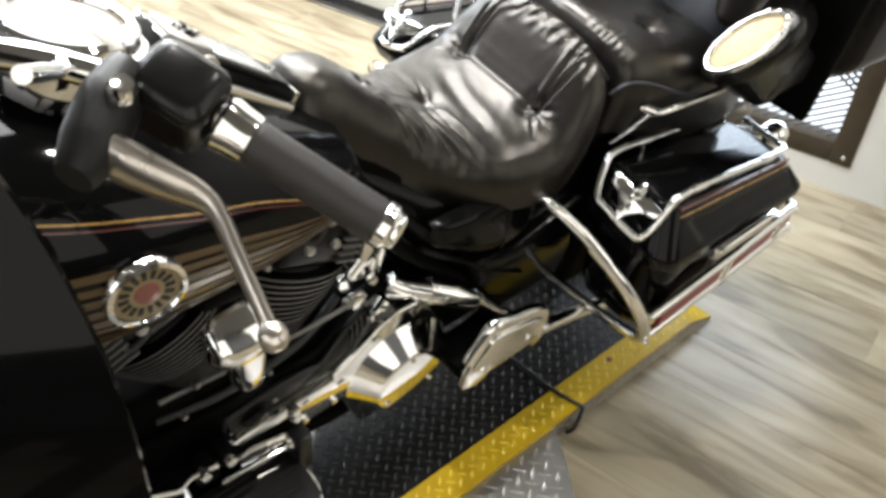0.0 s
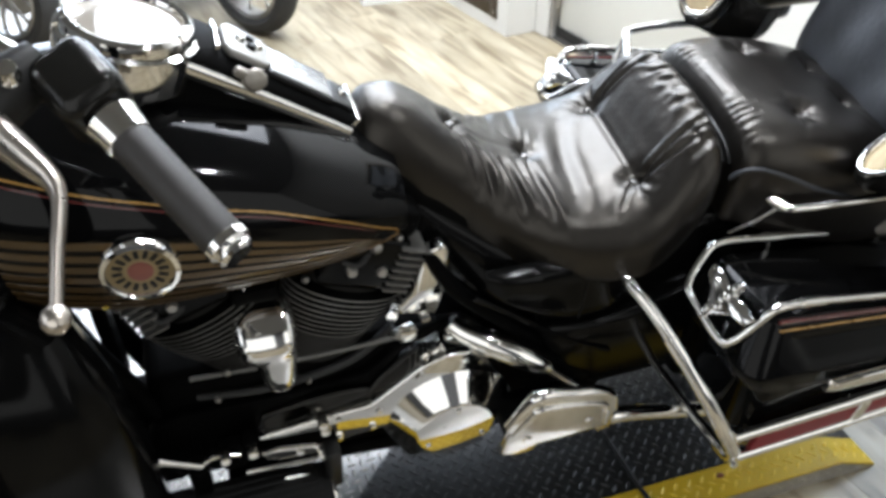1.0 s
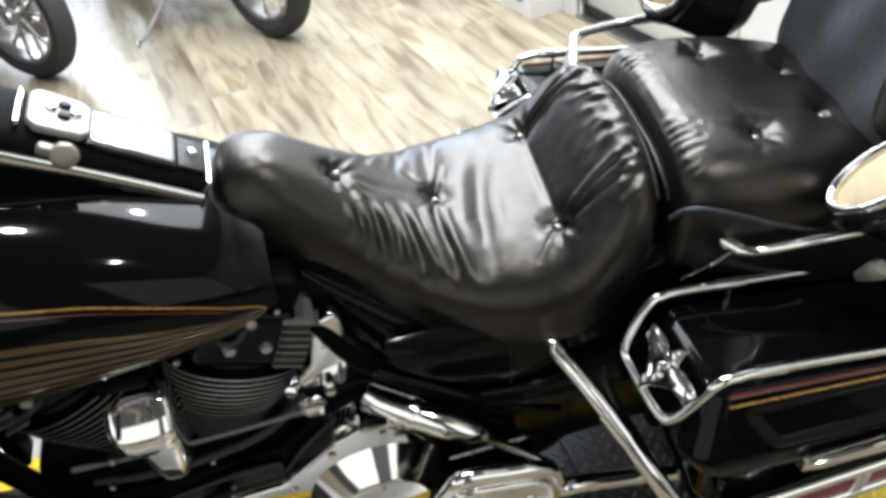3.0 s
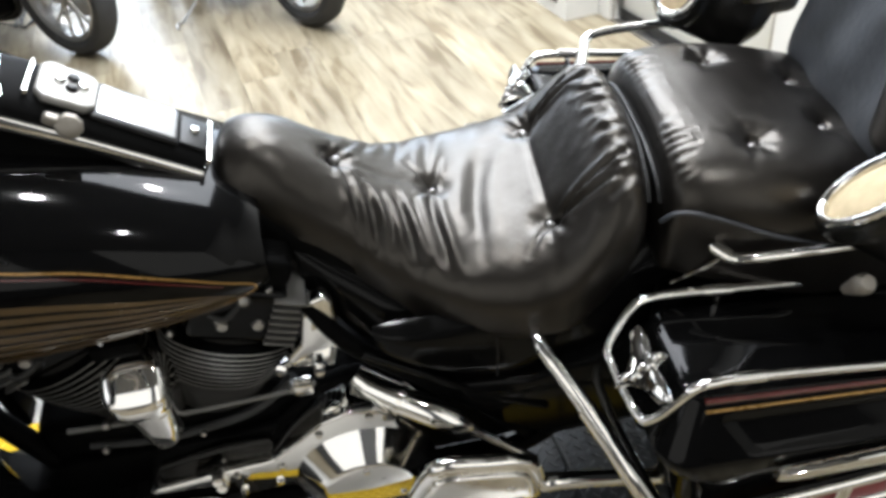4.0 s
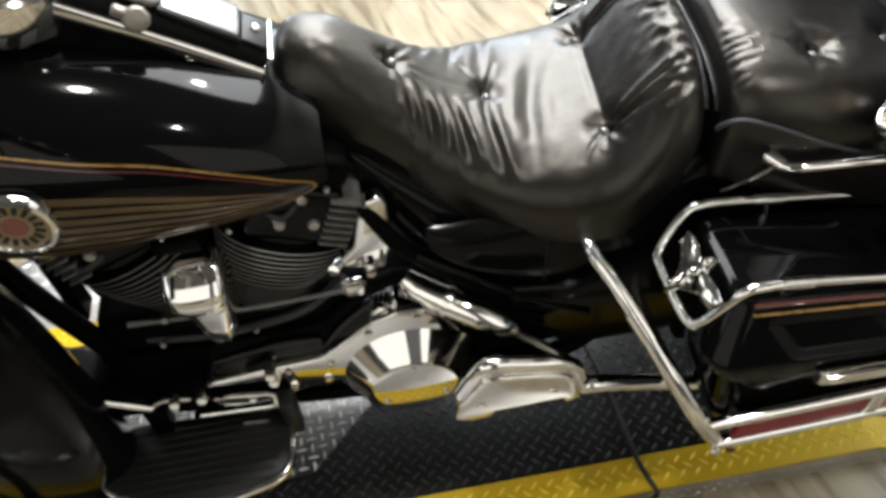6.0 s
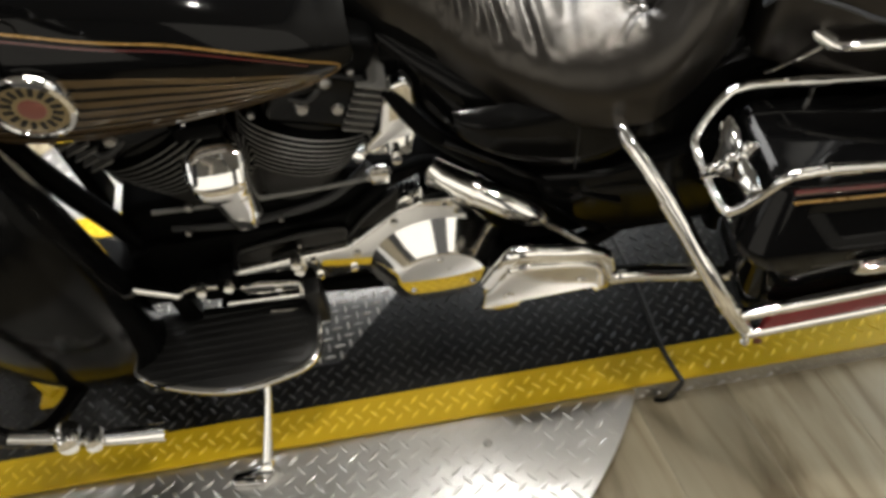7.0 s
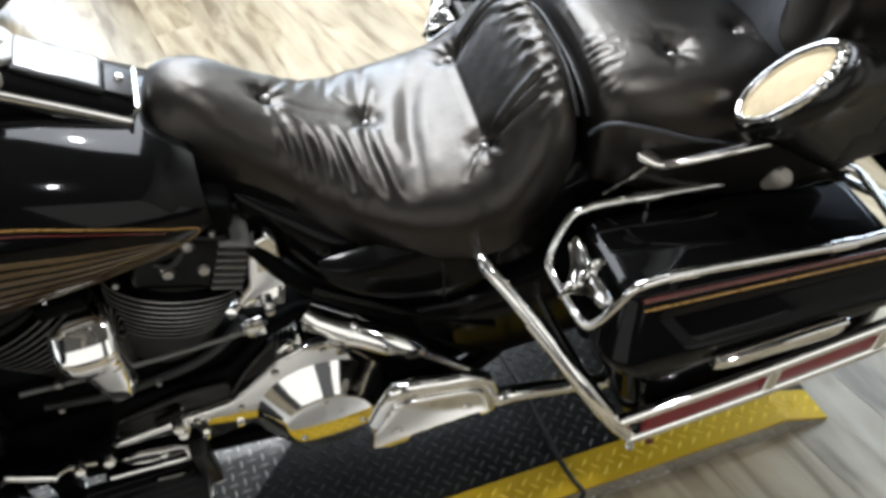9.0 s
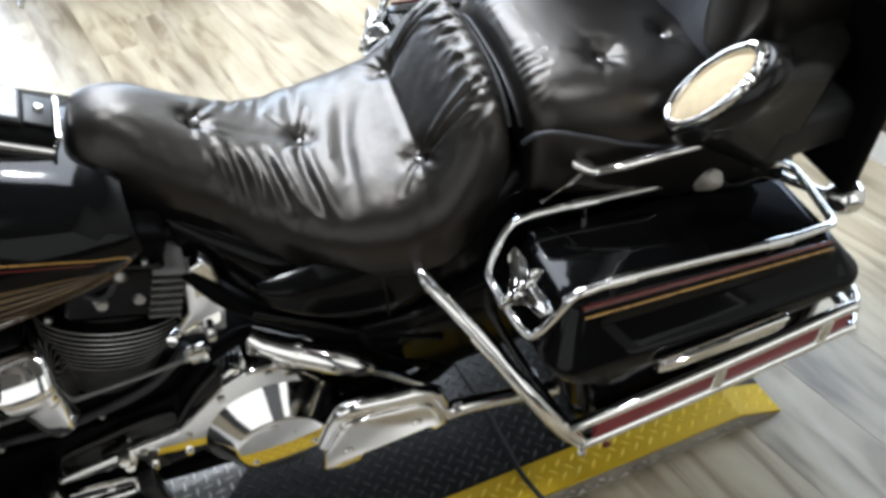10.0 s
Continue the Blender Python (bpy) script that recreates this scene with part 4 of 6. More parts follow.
for k in range(9):
    t = k / 8
    line = [(x, a + (b - a) * t) for x, a, b in ((-0.80, 0.150, -0.005), (-0.66, 0.140, -0.015), (-0.573, 0.118, -0.022), (-0.50, 0.098, -0.026), (-0.42, 0.070, -0.028), (-0.35, 0.044, -0.018), (-0.300, 0.020, 0.000))]
    tank_strip(line, [0.0112, 0.0112, 0.0108, 0.0092, 0.0070, 0.0040, 0.0010], 0.0011, DARKGOLD, "painted_band", "bronze feathered band")
# round tank badge
bc, bn = tank_by_z(-0.632, 0.100, 0.0)
bm_m = facing(bc + bn * 0.001, bn)
badge = part("badge", lathe([(0.050, -0.006), (0.052, 0.003), (0.049, 0.010), (0.043, 0.012), (0.0405, 0.008), (0.040, 0.004)], bm_m, 48), CHROME, tank, "round chrome tank badge")
part("badge_face", lathe([(0, 0.006), (0.018, 0.006), (0.0405, 0.0045)], bm_m, 40), CREAM, tank, "gold enamel face")
part("badge_centre", lathe([(0, 0.0085), (0.010, 0.0085), (0.0155, 0.0075), (0.0165, 0.0055)], bm_m, 30), REDPAINT, tank, "red enamel centre")
for k in range(16):
    a = 2 * math.pi * k / 16
    part("badge_bar", move(rounded_box(0.022, 0.035, -0.0032, 0.0032, 0.005, 0.0068, 0.0006, 1), bm_m @ Matrix.Rotation(a, 4, "Z")), PLASTIC, tank)

# ---- dash console on the tank ----
CONSOLE = Matrix.Translation((-0.306, 0.010, 0.148)) @ Matrix.Rotation(radians(35.5), 4, "Y") @ Matrix.Diagonal((1, 0.78, 1, 1))


def con(bm):
    return move(bm, CONSOLE)


# local x runs forward-up along the console when negative; z is off its face
rows = []
for x, w, h in ((0.004, 0.056, 0.004), (0.0, 0.062, 0.010), (-0.02, 0.064, 0.012), (-0.15, 0.070, 0.012), (-0.24, 0.078, 0.012), (-0.265, 0.080, 0.006), (-0.29, 0.08, -0.03), (-0.32, 0.08, -0.09)):
    prof = [(-1.10, -0.085), (-1.0, -0.024), (-0.97, -0.012), (-0.88, -0.003), (-0.6, 0.004), (0, 0.008), (0.6, 0.004), (0.88, -0.003), (0.97, -0.012), (1.0, -0.024), (1.10, -0.085)]
    rows.append([(x, w * a, h - 0.010 + b) for a, b in prof])
console = bpart("tank_console", con(fixed(grid_mesh(np.array(rows), True))), DARKPLASTIC, "dull black tank console with chrome trim")
for s in (-1, 1):
    part("trim_strip", con(tube([(0.0, s * 0.066, -0.020), (-0.15, s * 0.075, -0.020), (-0.30, s * 0.088, -0.022)], [0.0105, 0.0115, 0.012], 14, 6, flat=0.55)), CHROME, console, "chrome side trim")
part("end_strip", con(rounded_box(-0.001, 0.006, -0.060, 0.060, -0.024, 0.008, 0.0025)), CHROME, console, "chrome end strip")
part("end_plate", con(rounded_box(-0.040, -0.004, -0.040, 0.040, 0.006, 0.0115, 0.0025)), PLASTIC, console)
part("end_screw", con(lathe([(0, 0.007), (0.005, 0.006), (0.0065, 0.002), (0.007, 0)], Matrix.Translation((-0.022, 0, 0.0115)), 14)), CHROME, console, "chrome screw")
part("display_frame", con(rounded_box(-0.152, -0.042, -0.048, 0.048, 0.004, 0.0135, 0.004)), PLASTIC, console)
part("display", con(rounded_box(-0.147, -0.047, -0.042, 0.042, 0.0125, 0.0155, 0.003)), DISPLAY, console, "silvered glossy display panel")
part("switch_plate", con(prism([(-0.030, -0.050), (0.022, -0.046), (0.032, -0.032), (0.032, 0.032), (0.022, 0.046), (-0.030, 0.050), (-0.040, 0.035), (-0.040, -0.035)], 0.012, Matrix.Translation((-0.180, 0.0, 0.008)), 0.004, 3)), SATIN, console, "satin silver switch plate")
part("plate_stripe", con(rounded_box(-0.232, -0.226, -0.047, 0.047, 0.006, 0.017, 0.002)), CHROME, console)
for a, b in ((-0.180, -0.012), (-0.180, 0.016), (-0.167, 0.002), (-0.195, 0.002)):
    part("switch", con(lathe([(0, 0.007), (0.006, 0.006), (0.008, 0)], Matrix.Translation((a, b, 0.020)), 12)), PLASTIC if b != 0.002 else CHROME, console)
part("key_knob", con(lathe([(0, 0.020), (0.012, 0.0195), (0.017, 0.015), (0.017, 0.002), (0.013, 0), (0, 0)], facing((-0.172, -0.070, -0.004), (0, -0.75, 0.66)), 9)), KNOB, console, "grey ribbed knob")
part("key_knob_wing", con(rounded_box(-0.203, -0.177, -0.084, -0.066, -0.004, 0.010, 0.005, 3)), KNOB, console)
gm = Matrix.Translation((-0.590, 0, 0.322)) @ Matrix.Rotation(radians(14), 4, "Y")
speedo = bpart("speedometer", lathe([(0.045, -0.10), (0.066, -0.06), (0.080, -0.02), (0.082, 0.0), (0.080, 0.010), (0.074, 0.015), (0.068, 0.012), (0.066, 0.006)], gm, 64), CHROME, "chrome cased speedometer")
part("glass", lathe([(0, 0.012), (0.03, 0.0112), (0.055, 0.0085), (0.0665, 0.0055)], gm, 56), material("gauge_glass", (0.22, 0.20, 0.17), 0.10, 0.0, coat=0.2, vary=0.15), speedo, "domed gauge glass over a pale dial")
part("collar", lathe([(0.087, -0.06), (0.092, -0.03), (0.090, -0.006), (0.083, -0.003)], gm, 56), CHROME, speedo)

# ---- saddlebag, its rails and guards ----
def bag_top(x):
    return -0.078 - 0.155 * (x - 0.30)


def saddlebag(sgn):
    """Hard case with a sloping lid; built for the left side, mirrored for the right."""
    flip = Matrix.Identity(4) if sgn < 0 else Matrix.Diagonal((1, -1, 1, 1))

    def put(bm):
        move(bm, flip)
        if sgn > 0:
            bmesh.ops.reverse_faces(bm, faces=bm.faces[:])
        return bm
    # lower case: loft of rounded outlines along z, set in under the lid
    rows = []
    for t, inset in ((0.0, 0.050), (0.03, 0.026), (0.09, 0.011), (0.2, 0.004), (0.4, 0.001), (0.9, 0.0), (1.0, 0.002)):
        row = []
        for px, py in round_rect(0.262 + inset + 0.02 * (1 - t), 0.738 - inset, -0.434 + inset, -0.232 - inset, 0.055 - 0.4 * inset):
            seam = -0.194 - 0.05 * (px - 0.30)
            row.append((px, py, -0.44 - 0.02 * px + (seam + 0.44 + 0.02 * px) * t))
        rows.append(row)
    bag = bpart("saddlebag", put(fixed(grid_mesh(np.array(rows), True))), PAINT, "gloss black hard saddlebag with chrome lid rail")

    def lid_z(x, t):
        lip = -0.198 - 0.05 * (x - 0.30)
        return lip + (bag_top(x) - lip) * t
    # lid: upright lip, sloping flanks with a long sunk panel, flat top that falls away at the front
    rows = []
    for t in [0.0, 0.02, 0.05, 0.12, 0.24, 0.27] + [0.27 + 0.63 * k / 16 for k in range(1, 17)] + [0.925, 0.95, 0.975, 0.992, 1.0]:
        slope = max(0.0, t - 0.26) / 0.66
        flank = (0.004 if t < 0.01 else 0.0) + 0.046 * min(slope, 1.0) + 0.022 * max(0.0, (t - 0.92) / 0.08) ** 2
        nose = (0.016 * (1 - t / 0.26) if t < 0.26 else 0.0) + 0.040 * min(slope, 1.0) ** 1.1 + 0.016 * max(0.0, (t - 0.92) / 0.08) ** 2
        row = []
        for px, py in round_rect(0.212 + nose, 0.757 - 0.9 * flank, -0.454 + flank, -0.228 - 0.35 * flank, 0.046 - 0.3 * flank, 48, 8):
            z = lid_z(px, t)
            on_flank = min(1.0, max(0.0, (-0.395 - py) / 0.004)) if py < -0.3 else 0.0
            front = 0.285 + 0.060 * (1 - slope)
            sunk = min(1.0, max(0.0, (px - front) / 0.006)) * min(1.0, max(0.0, (0.715 - px) / 0.008)) * min(1.0, max(0.0, (slope - 0.10) / 0.10)) * min(1.0, max(0.0, (0.80 - slope) / 0.08))
            row.append((px, py + 0.0042 * sunk * on_flank, z - 0.0036 * sunk * on_flank))
        rows.append(row)
    lid = part("lid", put(fixed(grid_mesh(np.array(rows), True))), PAINT, bag, "gloss black sloping lid")
    part("seam_seal", put(tube([(0.26, -0.437, -0.197), (0.36, -0.4535, -0.202), (0.60, -0.4535, -0.214), (0.72, -0.448, -0.220)], 0.003, 8, 4)), RUBBER, bag, "black lid seal")
    for ys, r, mat, words in ((-0.4125, 0.0022, GOLD, "gold pinstripe"), (-0.4055, 0.0036, PINRED, "dark red pinstripe")):
        ts = 0.26 + 0.66 * (0.454 + ys) / 0.046
        part("lid_stripe", put(tube([(x, ys - 0.0004, lid_z(x, ts) + 0.0002) for x in (0.275, 0.34, 0.42, 0.52, 0.62, 0.70)], r, 6, 6)), mat, bag, words)
    part("latch", put(tube([(0.374, -0.462, -0.203), (0.40, -0.463, -0.2045), (0.48, -0.463, -0.209), (0.565, -0.463, -0.2135), (0.590, -0.462, -0.215)], [0.013, 0.0175, 0.0175, 0.0175, 0.013], 16, 4, flat=0.62)), WORN_CHROME, bag, "chrome lid latch bar")
    part("latch_lip", put(rounded_box(0.378, 0.586, -0.478, -0.463, -0.191, -0.183, 0.003, 2)), CHROME, bag)
    # chrome rail round the lid
    loop = [(0.290, -0.3945, -0.055), (0.264, -0.394, -0.060), (0.240, -0.392, -0.094), (0.216, -0.388, -0.124), (0.202, -0.372, -0.131), (0.187, -0.302, -0.102), (0.191, -0.280, -0.090), (0.226, -0.257, -0.052), (0.256, -0.249, -0.045), (0.322, -0.245, -0.056),
            (0.45, -0.240, -0.081), (0.60, -0.235, -0.109), (0.715, -0.232, -0.138), (0.738, -0.240, -0.143), (0.745, -0.265, -0.144), (0.728, -0.350, -0.138), (0.716, -0.380, -0.132), (0.690, -0.390, -0.122),
            (0.60, -0.396, -0.106), (0.45, -0.394, -0.080), (0.34, -0.394, -0.060)]
    rail = part("lid_rail", put(tube(loop, 0.0068, 12, 5, closed=True)), CHROME, bag, "chrome tube rail on the lid")
    for x, y in ((0.335, -0.394), (0.60, -0.396), (0.36, -0.2435), (0.62, -0.2345)):
        part("rail_collar", put(tube([(x - 0.022, y, -0.060 - 0.177 * (x - 0.362)), (x + 0.022, y, -0.060 - 0.177 * (x - 0.318))], 0.0088, 12, smooth=False)), CHROME, rail)
        part("rail_foot", put(tube([(x, y, -0.060 - 0.177 * (x - 0.34)), (x, y + (0.008 if y < -0.3 else -0.006), bag_top(x) - 0.008)], 0.0055, 10, smooth=False)), CHROME, rail)
    # winged chrome ornament at the front of the lid, a plain spread shape
    om = Matrix.Translation((0.213, -0.338, -0.090)) @ Matrix.Rotation(radians(6), 4, "X") @ Matrix.Rotation(radians(-48), 4, "Y") @ Matrix.Diagonal((1.35, 0.84, 1.3, 1))
    wing = [(-0.030, 0.0), (-0.012, 0.010), (0.004, 0.034), (0.010, 0.064), (0.024, 0.070), (0.026, 0.040), (0.022, 0.012), (0.038, 0.004), (0.038, -0.004), (0.022, -0.012), (0.026, -0.040), (0.024, -0.070), (0.010, -0.064), (0.004, -0.034), (-0.012, -0.010)]
    part("ornament", put(prism(wing, 0.007, om, 0.0018, 2)), CHROME, bag, "chrome spread-wing lid ornament")
    for k in range(5):
        part("ornament_ridge", put(lathe([(0, 0.005), (0.005, 0.004), (0.007, 0)], om @ Matrix.Translation((-0.012 + 0.010 * k, 0.004 * (-1) ** k, 0.007)), 10)), CHROME, bag)
    return bag


saddlebag(-1)
saddlebag(1)


def bag_guard(sgn):
    f = Matrix.Identity(4) if sgn < 0 else Matrix.Diagonal((1, -1, 1, 1))

    def put(bm):
        move(bm, f)
        if sgn > 0:
            bmesh.ops.reverse_faces(bm, faces=bm.faces[:])
        return bm
    loop = [(0.118, -0.150, -0.130), (0.098, -0.240, -0.098), (0.125, -0.300, -0.128), (0.152, -0.340, -0.168), (0.195, -0.405, -0.245), (0.232, -0.440, -0.315), (0.268, -0.447, -0.380), (0.278, -0.436, -0.416), (0.272, -0.395, -0.422), (0.264, -0.316, -0.424), (0.255, -0.228, -0.424), (0.250, -0.165, -0.420)]
    guard = bpart("bag_guard", put(tube(loop, [0.0085, 0.010, 0.0115, 0.013, 0.0135, 0.0135, 0.013, 0.012, 0.011, 0.010, 0.0095, 0.009], 14, 6)), CHROME, "chrome tube saddlebag guard loop")
    part("collar", put(tube([(0.145, -0.330, -0.158), (0.165, -0.360, -0.190)], 0.0148, 14, smooth=False)), CHROME, guard)
    for dx, dy, dz in ((0.248, -0.440, -0.345), (0.270, -0.446, -0.405)):
        part("bolt", put(lathe([(0, 0.007), (0.006, 0.006), (0.008, 0), (0, -0.001)], facing((dx, dy - 0.012, dz), (0, -1, 0.2)), 12)), CHROME, guard)
    # marker bars with red strips
    ends = [((0.245, -0.452, -0.318), (0.745, -0.456, -0.272)), ((0.268, -0.454, -0.385), (0.765, -0.458, -0.338))]
    for a, b in ends:
        part("marker_bar", put(tube([a, (a[0] * 0.5 + b[0] * 0.5, a[1] - 0.004, a[2] * 0.5 + b[2] * 0.5), (b[0] - 0.02, b[1], b[2]), b, (b[0] + 0.022, b[1] + 0.03, b[2] - 0.002), (b[0] + 0.020, b[1] + 0.12, b[2] - 0.004)], 0.0105, 12, 6)), CHROME, guard, "chrome marker bar")
    for x0, x1 in ((0.290, 0.495), (0.518, 0.690), (0.712, 0.755)):
        def zc(x):
            return -0.3495 + 0.092 * (x - 0.27)
        part("red_strip", put(prism([(x0, zc(x0) - 0.026), (x1, zc(x1) - 0.026), (x1, zc(x1) + 0.026), (x0, zc(x0) + 0.026)], 0.012, side(-0.4475), 0.002, 1)), MAROON, guard, "dark red marker strip")
    for x in (0.506, 0.701):
        part("strip_clip", put(rounded_box(x - 0.011, x + 0.011, -0.466, -0.440, -0.377 + 0.092 * (x - 0.27), -0.322 + 0.092 * (x - 0.27), 0.004, 2)), WORN_CHROME, guard, "chrome strip clip")
    return guard


bag_guard(-1)
bag_guard(1)

# chrome passenger grab rails
grab = bpart("grab_rail", tube([(0.330, -0.180, 0.020), (0.346, -0.206, 0.008), (0.366, -0.240, 0.000), (0.40, -0.252, 0.002), (0.475, -0.262, 0.006), (0.56, -0.270, 0.010)], 0.0078, 12, 6), CHROME, "chrome bent grab rail")
part("collar", tube([(0.350, -0.224, 0.008), (0.366, -0.243, 0.003)], 0.0105, 12, smooth=False), CHROME, grab)
part("stay", tube([(0.360, -0.238, 0.000), (0.335, -0.222, -0.040), (0.310, -0.205, -0.075)], 0.0042, 10, 4), CHROME, grab, "thin chrome stay")
grab = bpart("grab_rail", tube([(0.30, 0.205, 0.030), (0.318, 0.250, 0.040), (0.330, 0.275, 0.046), (0.37, 0.285, 0.046), (0.45, 0.29, 0.042), (0.55, 0.295, 0.03)], 0.0078, 12, 6), CHROME, "chrome bent grab rail")
part("stay", tube([(0.330, 0.275, 0.040), (0.31, 0.262, 0.0), (0.29, 0.245, -0.05)], 0.0065, 10, 4), CHROME, grab)

# black body under the seat, side cover, frame
UNDER = ((-0.22, 0.085, 0.02, -0.10), (-0.16, 0.120, -0.02, -0.19), (-0.08, 0.160, -0.06, -0.25), (0.03, 0.178, -0.08, -0.27), (0.14, 0.182, -0.09, -0.28), (0.24, 0.178, -0.06, -0.28), (0.34, 0.175, -0.02, -0.28), (0.60, 0.175, -0.04, -0.30), (0.78, 0.15, -0.04, -0.26))
wid, hig = (smooth_path([(u[0], u[k], u[k + 1] if k == 2 else 0) for u in UNDER], 5) for k in (1, 2))
under = []
for p, q in zip(wid, hig):
    row = []
    for k in range(48):
        a = 2 * math.pi * k / 48
        c, s = math.cos(a), math.sin(a)
        row.append((p.x, p.y * math.copysign(abs(c) ** 0.5, c), (q.y + q.z) / 2 + (q.y - q.z) / 2 * math.copysign(abs(s) ** 0.7, s)))
    under.append(row)
bpart("rear_fender", fixed(grid_mesh(np.array(under), True)), GLOSSENGINE, "gloss black body under the seat")
# bulged side cover
low_edge = smooth_path([(-0.13, 0, -0.125), (-0.07, 0, -0.175), (0.0, 0, -0.222), (0.07, 0, -0.238), (0.125, 0, -0.225), (0.150, 0, -0.185)], 6)
rows = []
for p in low_edge:
    u = (p.x - 0.01) / 0.145
    row = []
    for v in np.linspace(0, 1, 14):
        e = max(0.0, 1 - abs(u) ** 4) ** 0.5 * max(0.0, 1 - abs(2 * v - 1) ** 5) ** 0.5
        row.append((p.x, -0.172 - 0.034 * e, -0.085 + (p.z + 0.085) * v))
    rows.append(row)
cover = bpart("side_cover", fixed(grid_mesh(np.array(rows))), GLOSSENGINE, "gloss black bulged side cover")
part("cover_seam", tube([(0.047, -0.2055, -0.10), (0.048, -0.2072, -0.16), (0.047, -0.2050, -0.222)], 0.0012, 6, 4), PLASTIC, cover)
bpart("frame_tube", tube([(-0.215, -0.13, -0.06), (-0.17, -0.15, -0.14), (-0.08, -0.165, -0.23), (0.02, -0.175, -0.33), (0.10, -0.19, -0.42)], 0.014, 12, 6), ENGINE, "black frame tube")
bpart("frame_tube", tube([(-0.15, -0.185, -0.13), (-0.05, -0.197, -0.205), (0.03, -0.20, -0.275), (0.13, -0.205, -0.335)], 0.006, 10, 6), PAINT, "black lower seat tube")
bpart("frame_tube", tube([(-0.70, -0.10, -0.52), (-0.40, -0.13, -0.56), (-0.10, -0.14, -0.57), (0.12, -0.15, -0.52), (0.22, -0.14, -0.40)], 0.018, 12, 6), ENGINE, "black lower frame tube")
bpart("swing_arm", rounded_box(0.10, 0.70, -0.16, -0.12, -0.44, -0.37, 0.01, 2), ENGINE, "black swing arm")
bpart("swing_arm", rounded_box(0.10, 0.70, 0.12, 0.16, -0.44, -0.37, 0.01, 2), ENGINE, "black swing arm")

# chrome shield over the pipe below the seat, and its thin tail
shield = bpart("pipe_shield", tube([(-0.172, -0.140, -0.235), (-0.150, -0.155, -0.252), (-0.105, -0.182, -0.268), (-0.06, -0.205, -0.285), (-0.025, -0.220, -0.304), (-0.004, -0.226, -0.320)], [0.016, 0.023, 0.025, 0.025, 0.022, 0.010], 16, 6), CHROME, "polished chrome pipe shield")
part("clamp", tube([(-0.112, -0.178, -0.2655), (-0.104, -0.1825, -0.2685)], 0.0278, 18, smooth=False), WORN_CHROME, shield, "clamp band")
part("clamp_screw", lathe([(0, 0.006), (0.005, 0.005), (0.006, 0)], facing((-0.100, -0.196, -0.250), (0, -0.6, 0.8)), 10), CHROME, shield)
bpart("thin_pipe", tube([(-0.010, -0.224, -0.318), (0.045, -0.235, -0.372), (0.098, -0.262, -0.402)], 0.0085, 10, 5), WORN_CHROME, "thin chrome pipe")
bpart("lower_pipe", tube([(0.085, -0.295, -0.392), (0.100, -0.300, -0.408), (0.130, -0.302, -0.410), (0.20, -0.302, -0.432), (0.30, -0.304, -0.462), (0.345, -0.305, -0.476)], [0.015, 0.0165, 0.0155, 0.0145, 0.014, 0.014], 14, 5), CHROME, "chrome lower tube")

# ---- engine ----
def cylinder(top_fin, lean_deg, name, fin_side):
    """An oval barrel whose cooling fins hang below its head; the origin lies in the top fin."""
    m = Matrix.Translation(top_fin) @ Matrix.Rotation(radians(lean_deg), 4, "Y") @ Matrix.Diagonal((1, 0.54, 1, 1))
    cyl = bpart(name, lathe([(0.050, -0.190), (0.068, -0.160), (0.079, -0.116), (0.079, -0.106), (0.070, -0.104), (0.070, 0.03), (0, 0.03)], m, 48), BARREL, "black finned engine cylinder")
    for k in range(9):
        h = -0.0124 * k
        r = 0.108 - 0.024 * (k / 8) ** 1.6
        # black discs and pale rims put dark gaps and lit edges into colour
        part("fin", lathe([(0.066, h - 0.0028), (r - 0.0025, h - 0.0014), (r - 0.0025, h + 0.0014), (0.066, h + 0.0028)], m, 56), ENGINE, cyl)
        part("fin_edge", lathe([(r - 0.0024, h - 0.0016), (r, h - 0.0010), (r, h + 0.0010), (r - 0.0024, h + 0.0016)], m, 56), FIN, cyl, "light grey fin edge, painted as lit")
    part("cylinder_head", move(rounded_box(-0.070, 0.066, -0.085, 0.150, 0.014, 0.125, 0.016, 3), m), GLOSSENGINE, cyl, "gloss black cylinder head")
    for k in range(7):
        h = 0.024 + 0.0150 * k
        x0, x1 = (0.044, 0.090) if fin_side > 0 else (-0.086, -0.044)
        part("head_fin", move(rounded_box(x0, x1, -0.100, 0.130, h, h + 0.0040, 0.0016, 1), m), FIN, cyl)
    part("rocker_cover", move(rounded_box(-0.062, 0.062, -0.070, 0.150, 0.125, 0.180, 0.015, 3), m), ENGINE, cyl, "black rocker cover")
    for a, c in ((-0.020, 0.055), (0.030, 0.062)):
        part("head_bolt", lathe([(0, 0.012), (0.008, 0.011), (0.010, 0), (0, -0.001)], m @ Matrix.Translation((a, -0.085, c)) @ Matrix.Rotation(radians(90), 4, "X"), 12), STEEL, cyl)
    return cyl


cylinder((-0.343, -0.085, -0.128), 22, "rear_cylinder", 1)
cylinder((-0.578, -0.085, -0.112), -23, "front_cylinder", -1)
# added black block that darkens the view past the down tube
bpart("gap_filler", rounded_box(-0.752, -0.728, -0.045, 0.005, -0.33, -0.10, 0.005, 2), ENGINE, "black filler block behind the down tube")
bpart("throttle_body", rounded_box(-0.535, -0.375, -0.03, 0.14, -0.24, 0.02, 0.02, 3), ENGINE, "black intake body between the cylinders")
bpart("frame_tube", tube([(-0.80, -0.085, 0.0), (-0.764, -0.095, -0.145), (-0.716, -0.10, -0.285), (-0.660, -0.10, -0.46)], 0.019, 12, 5), ENGINE, "black front down tube")
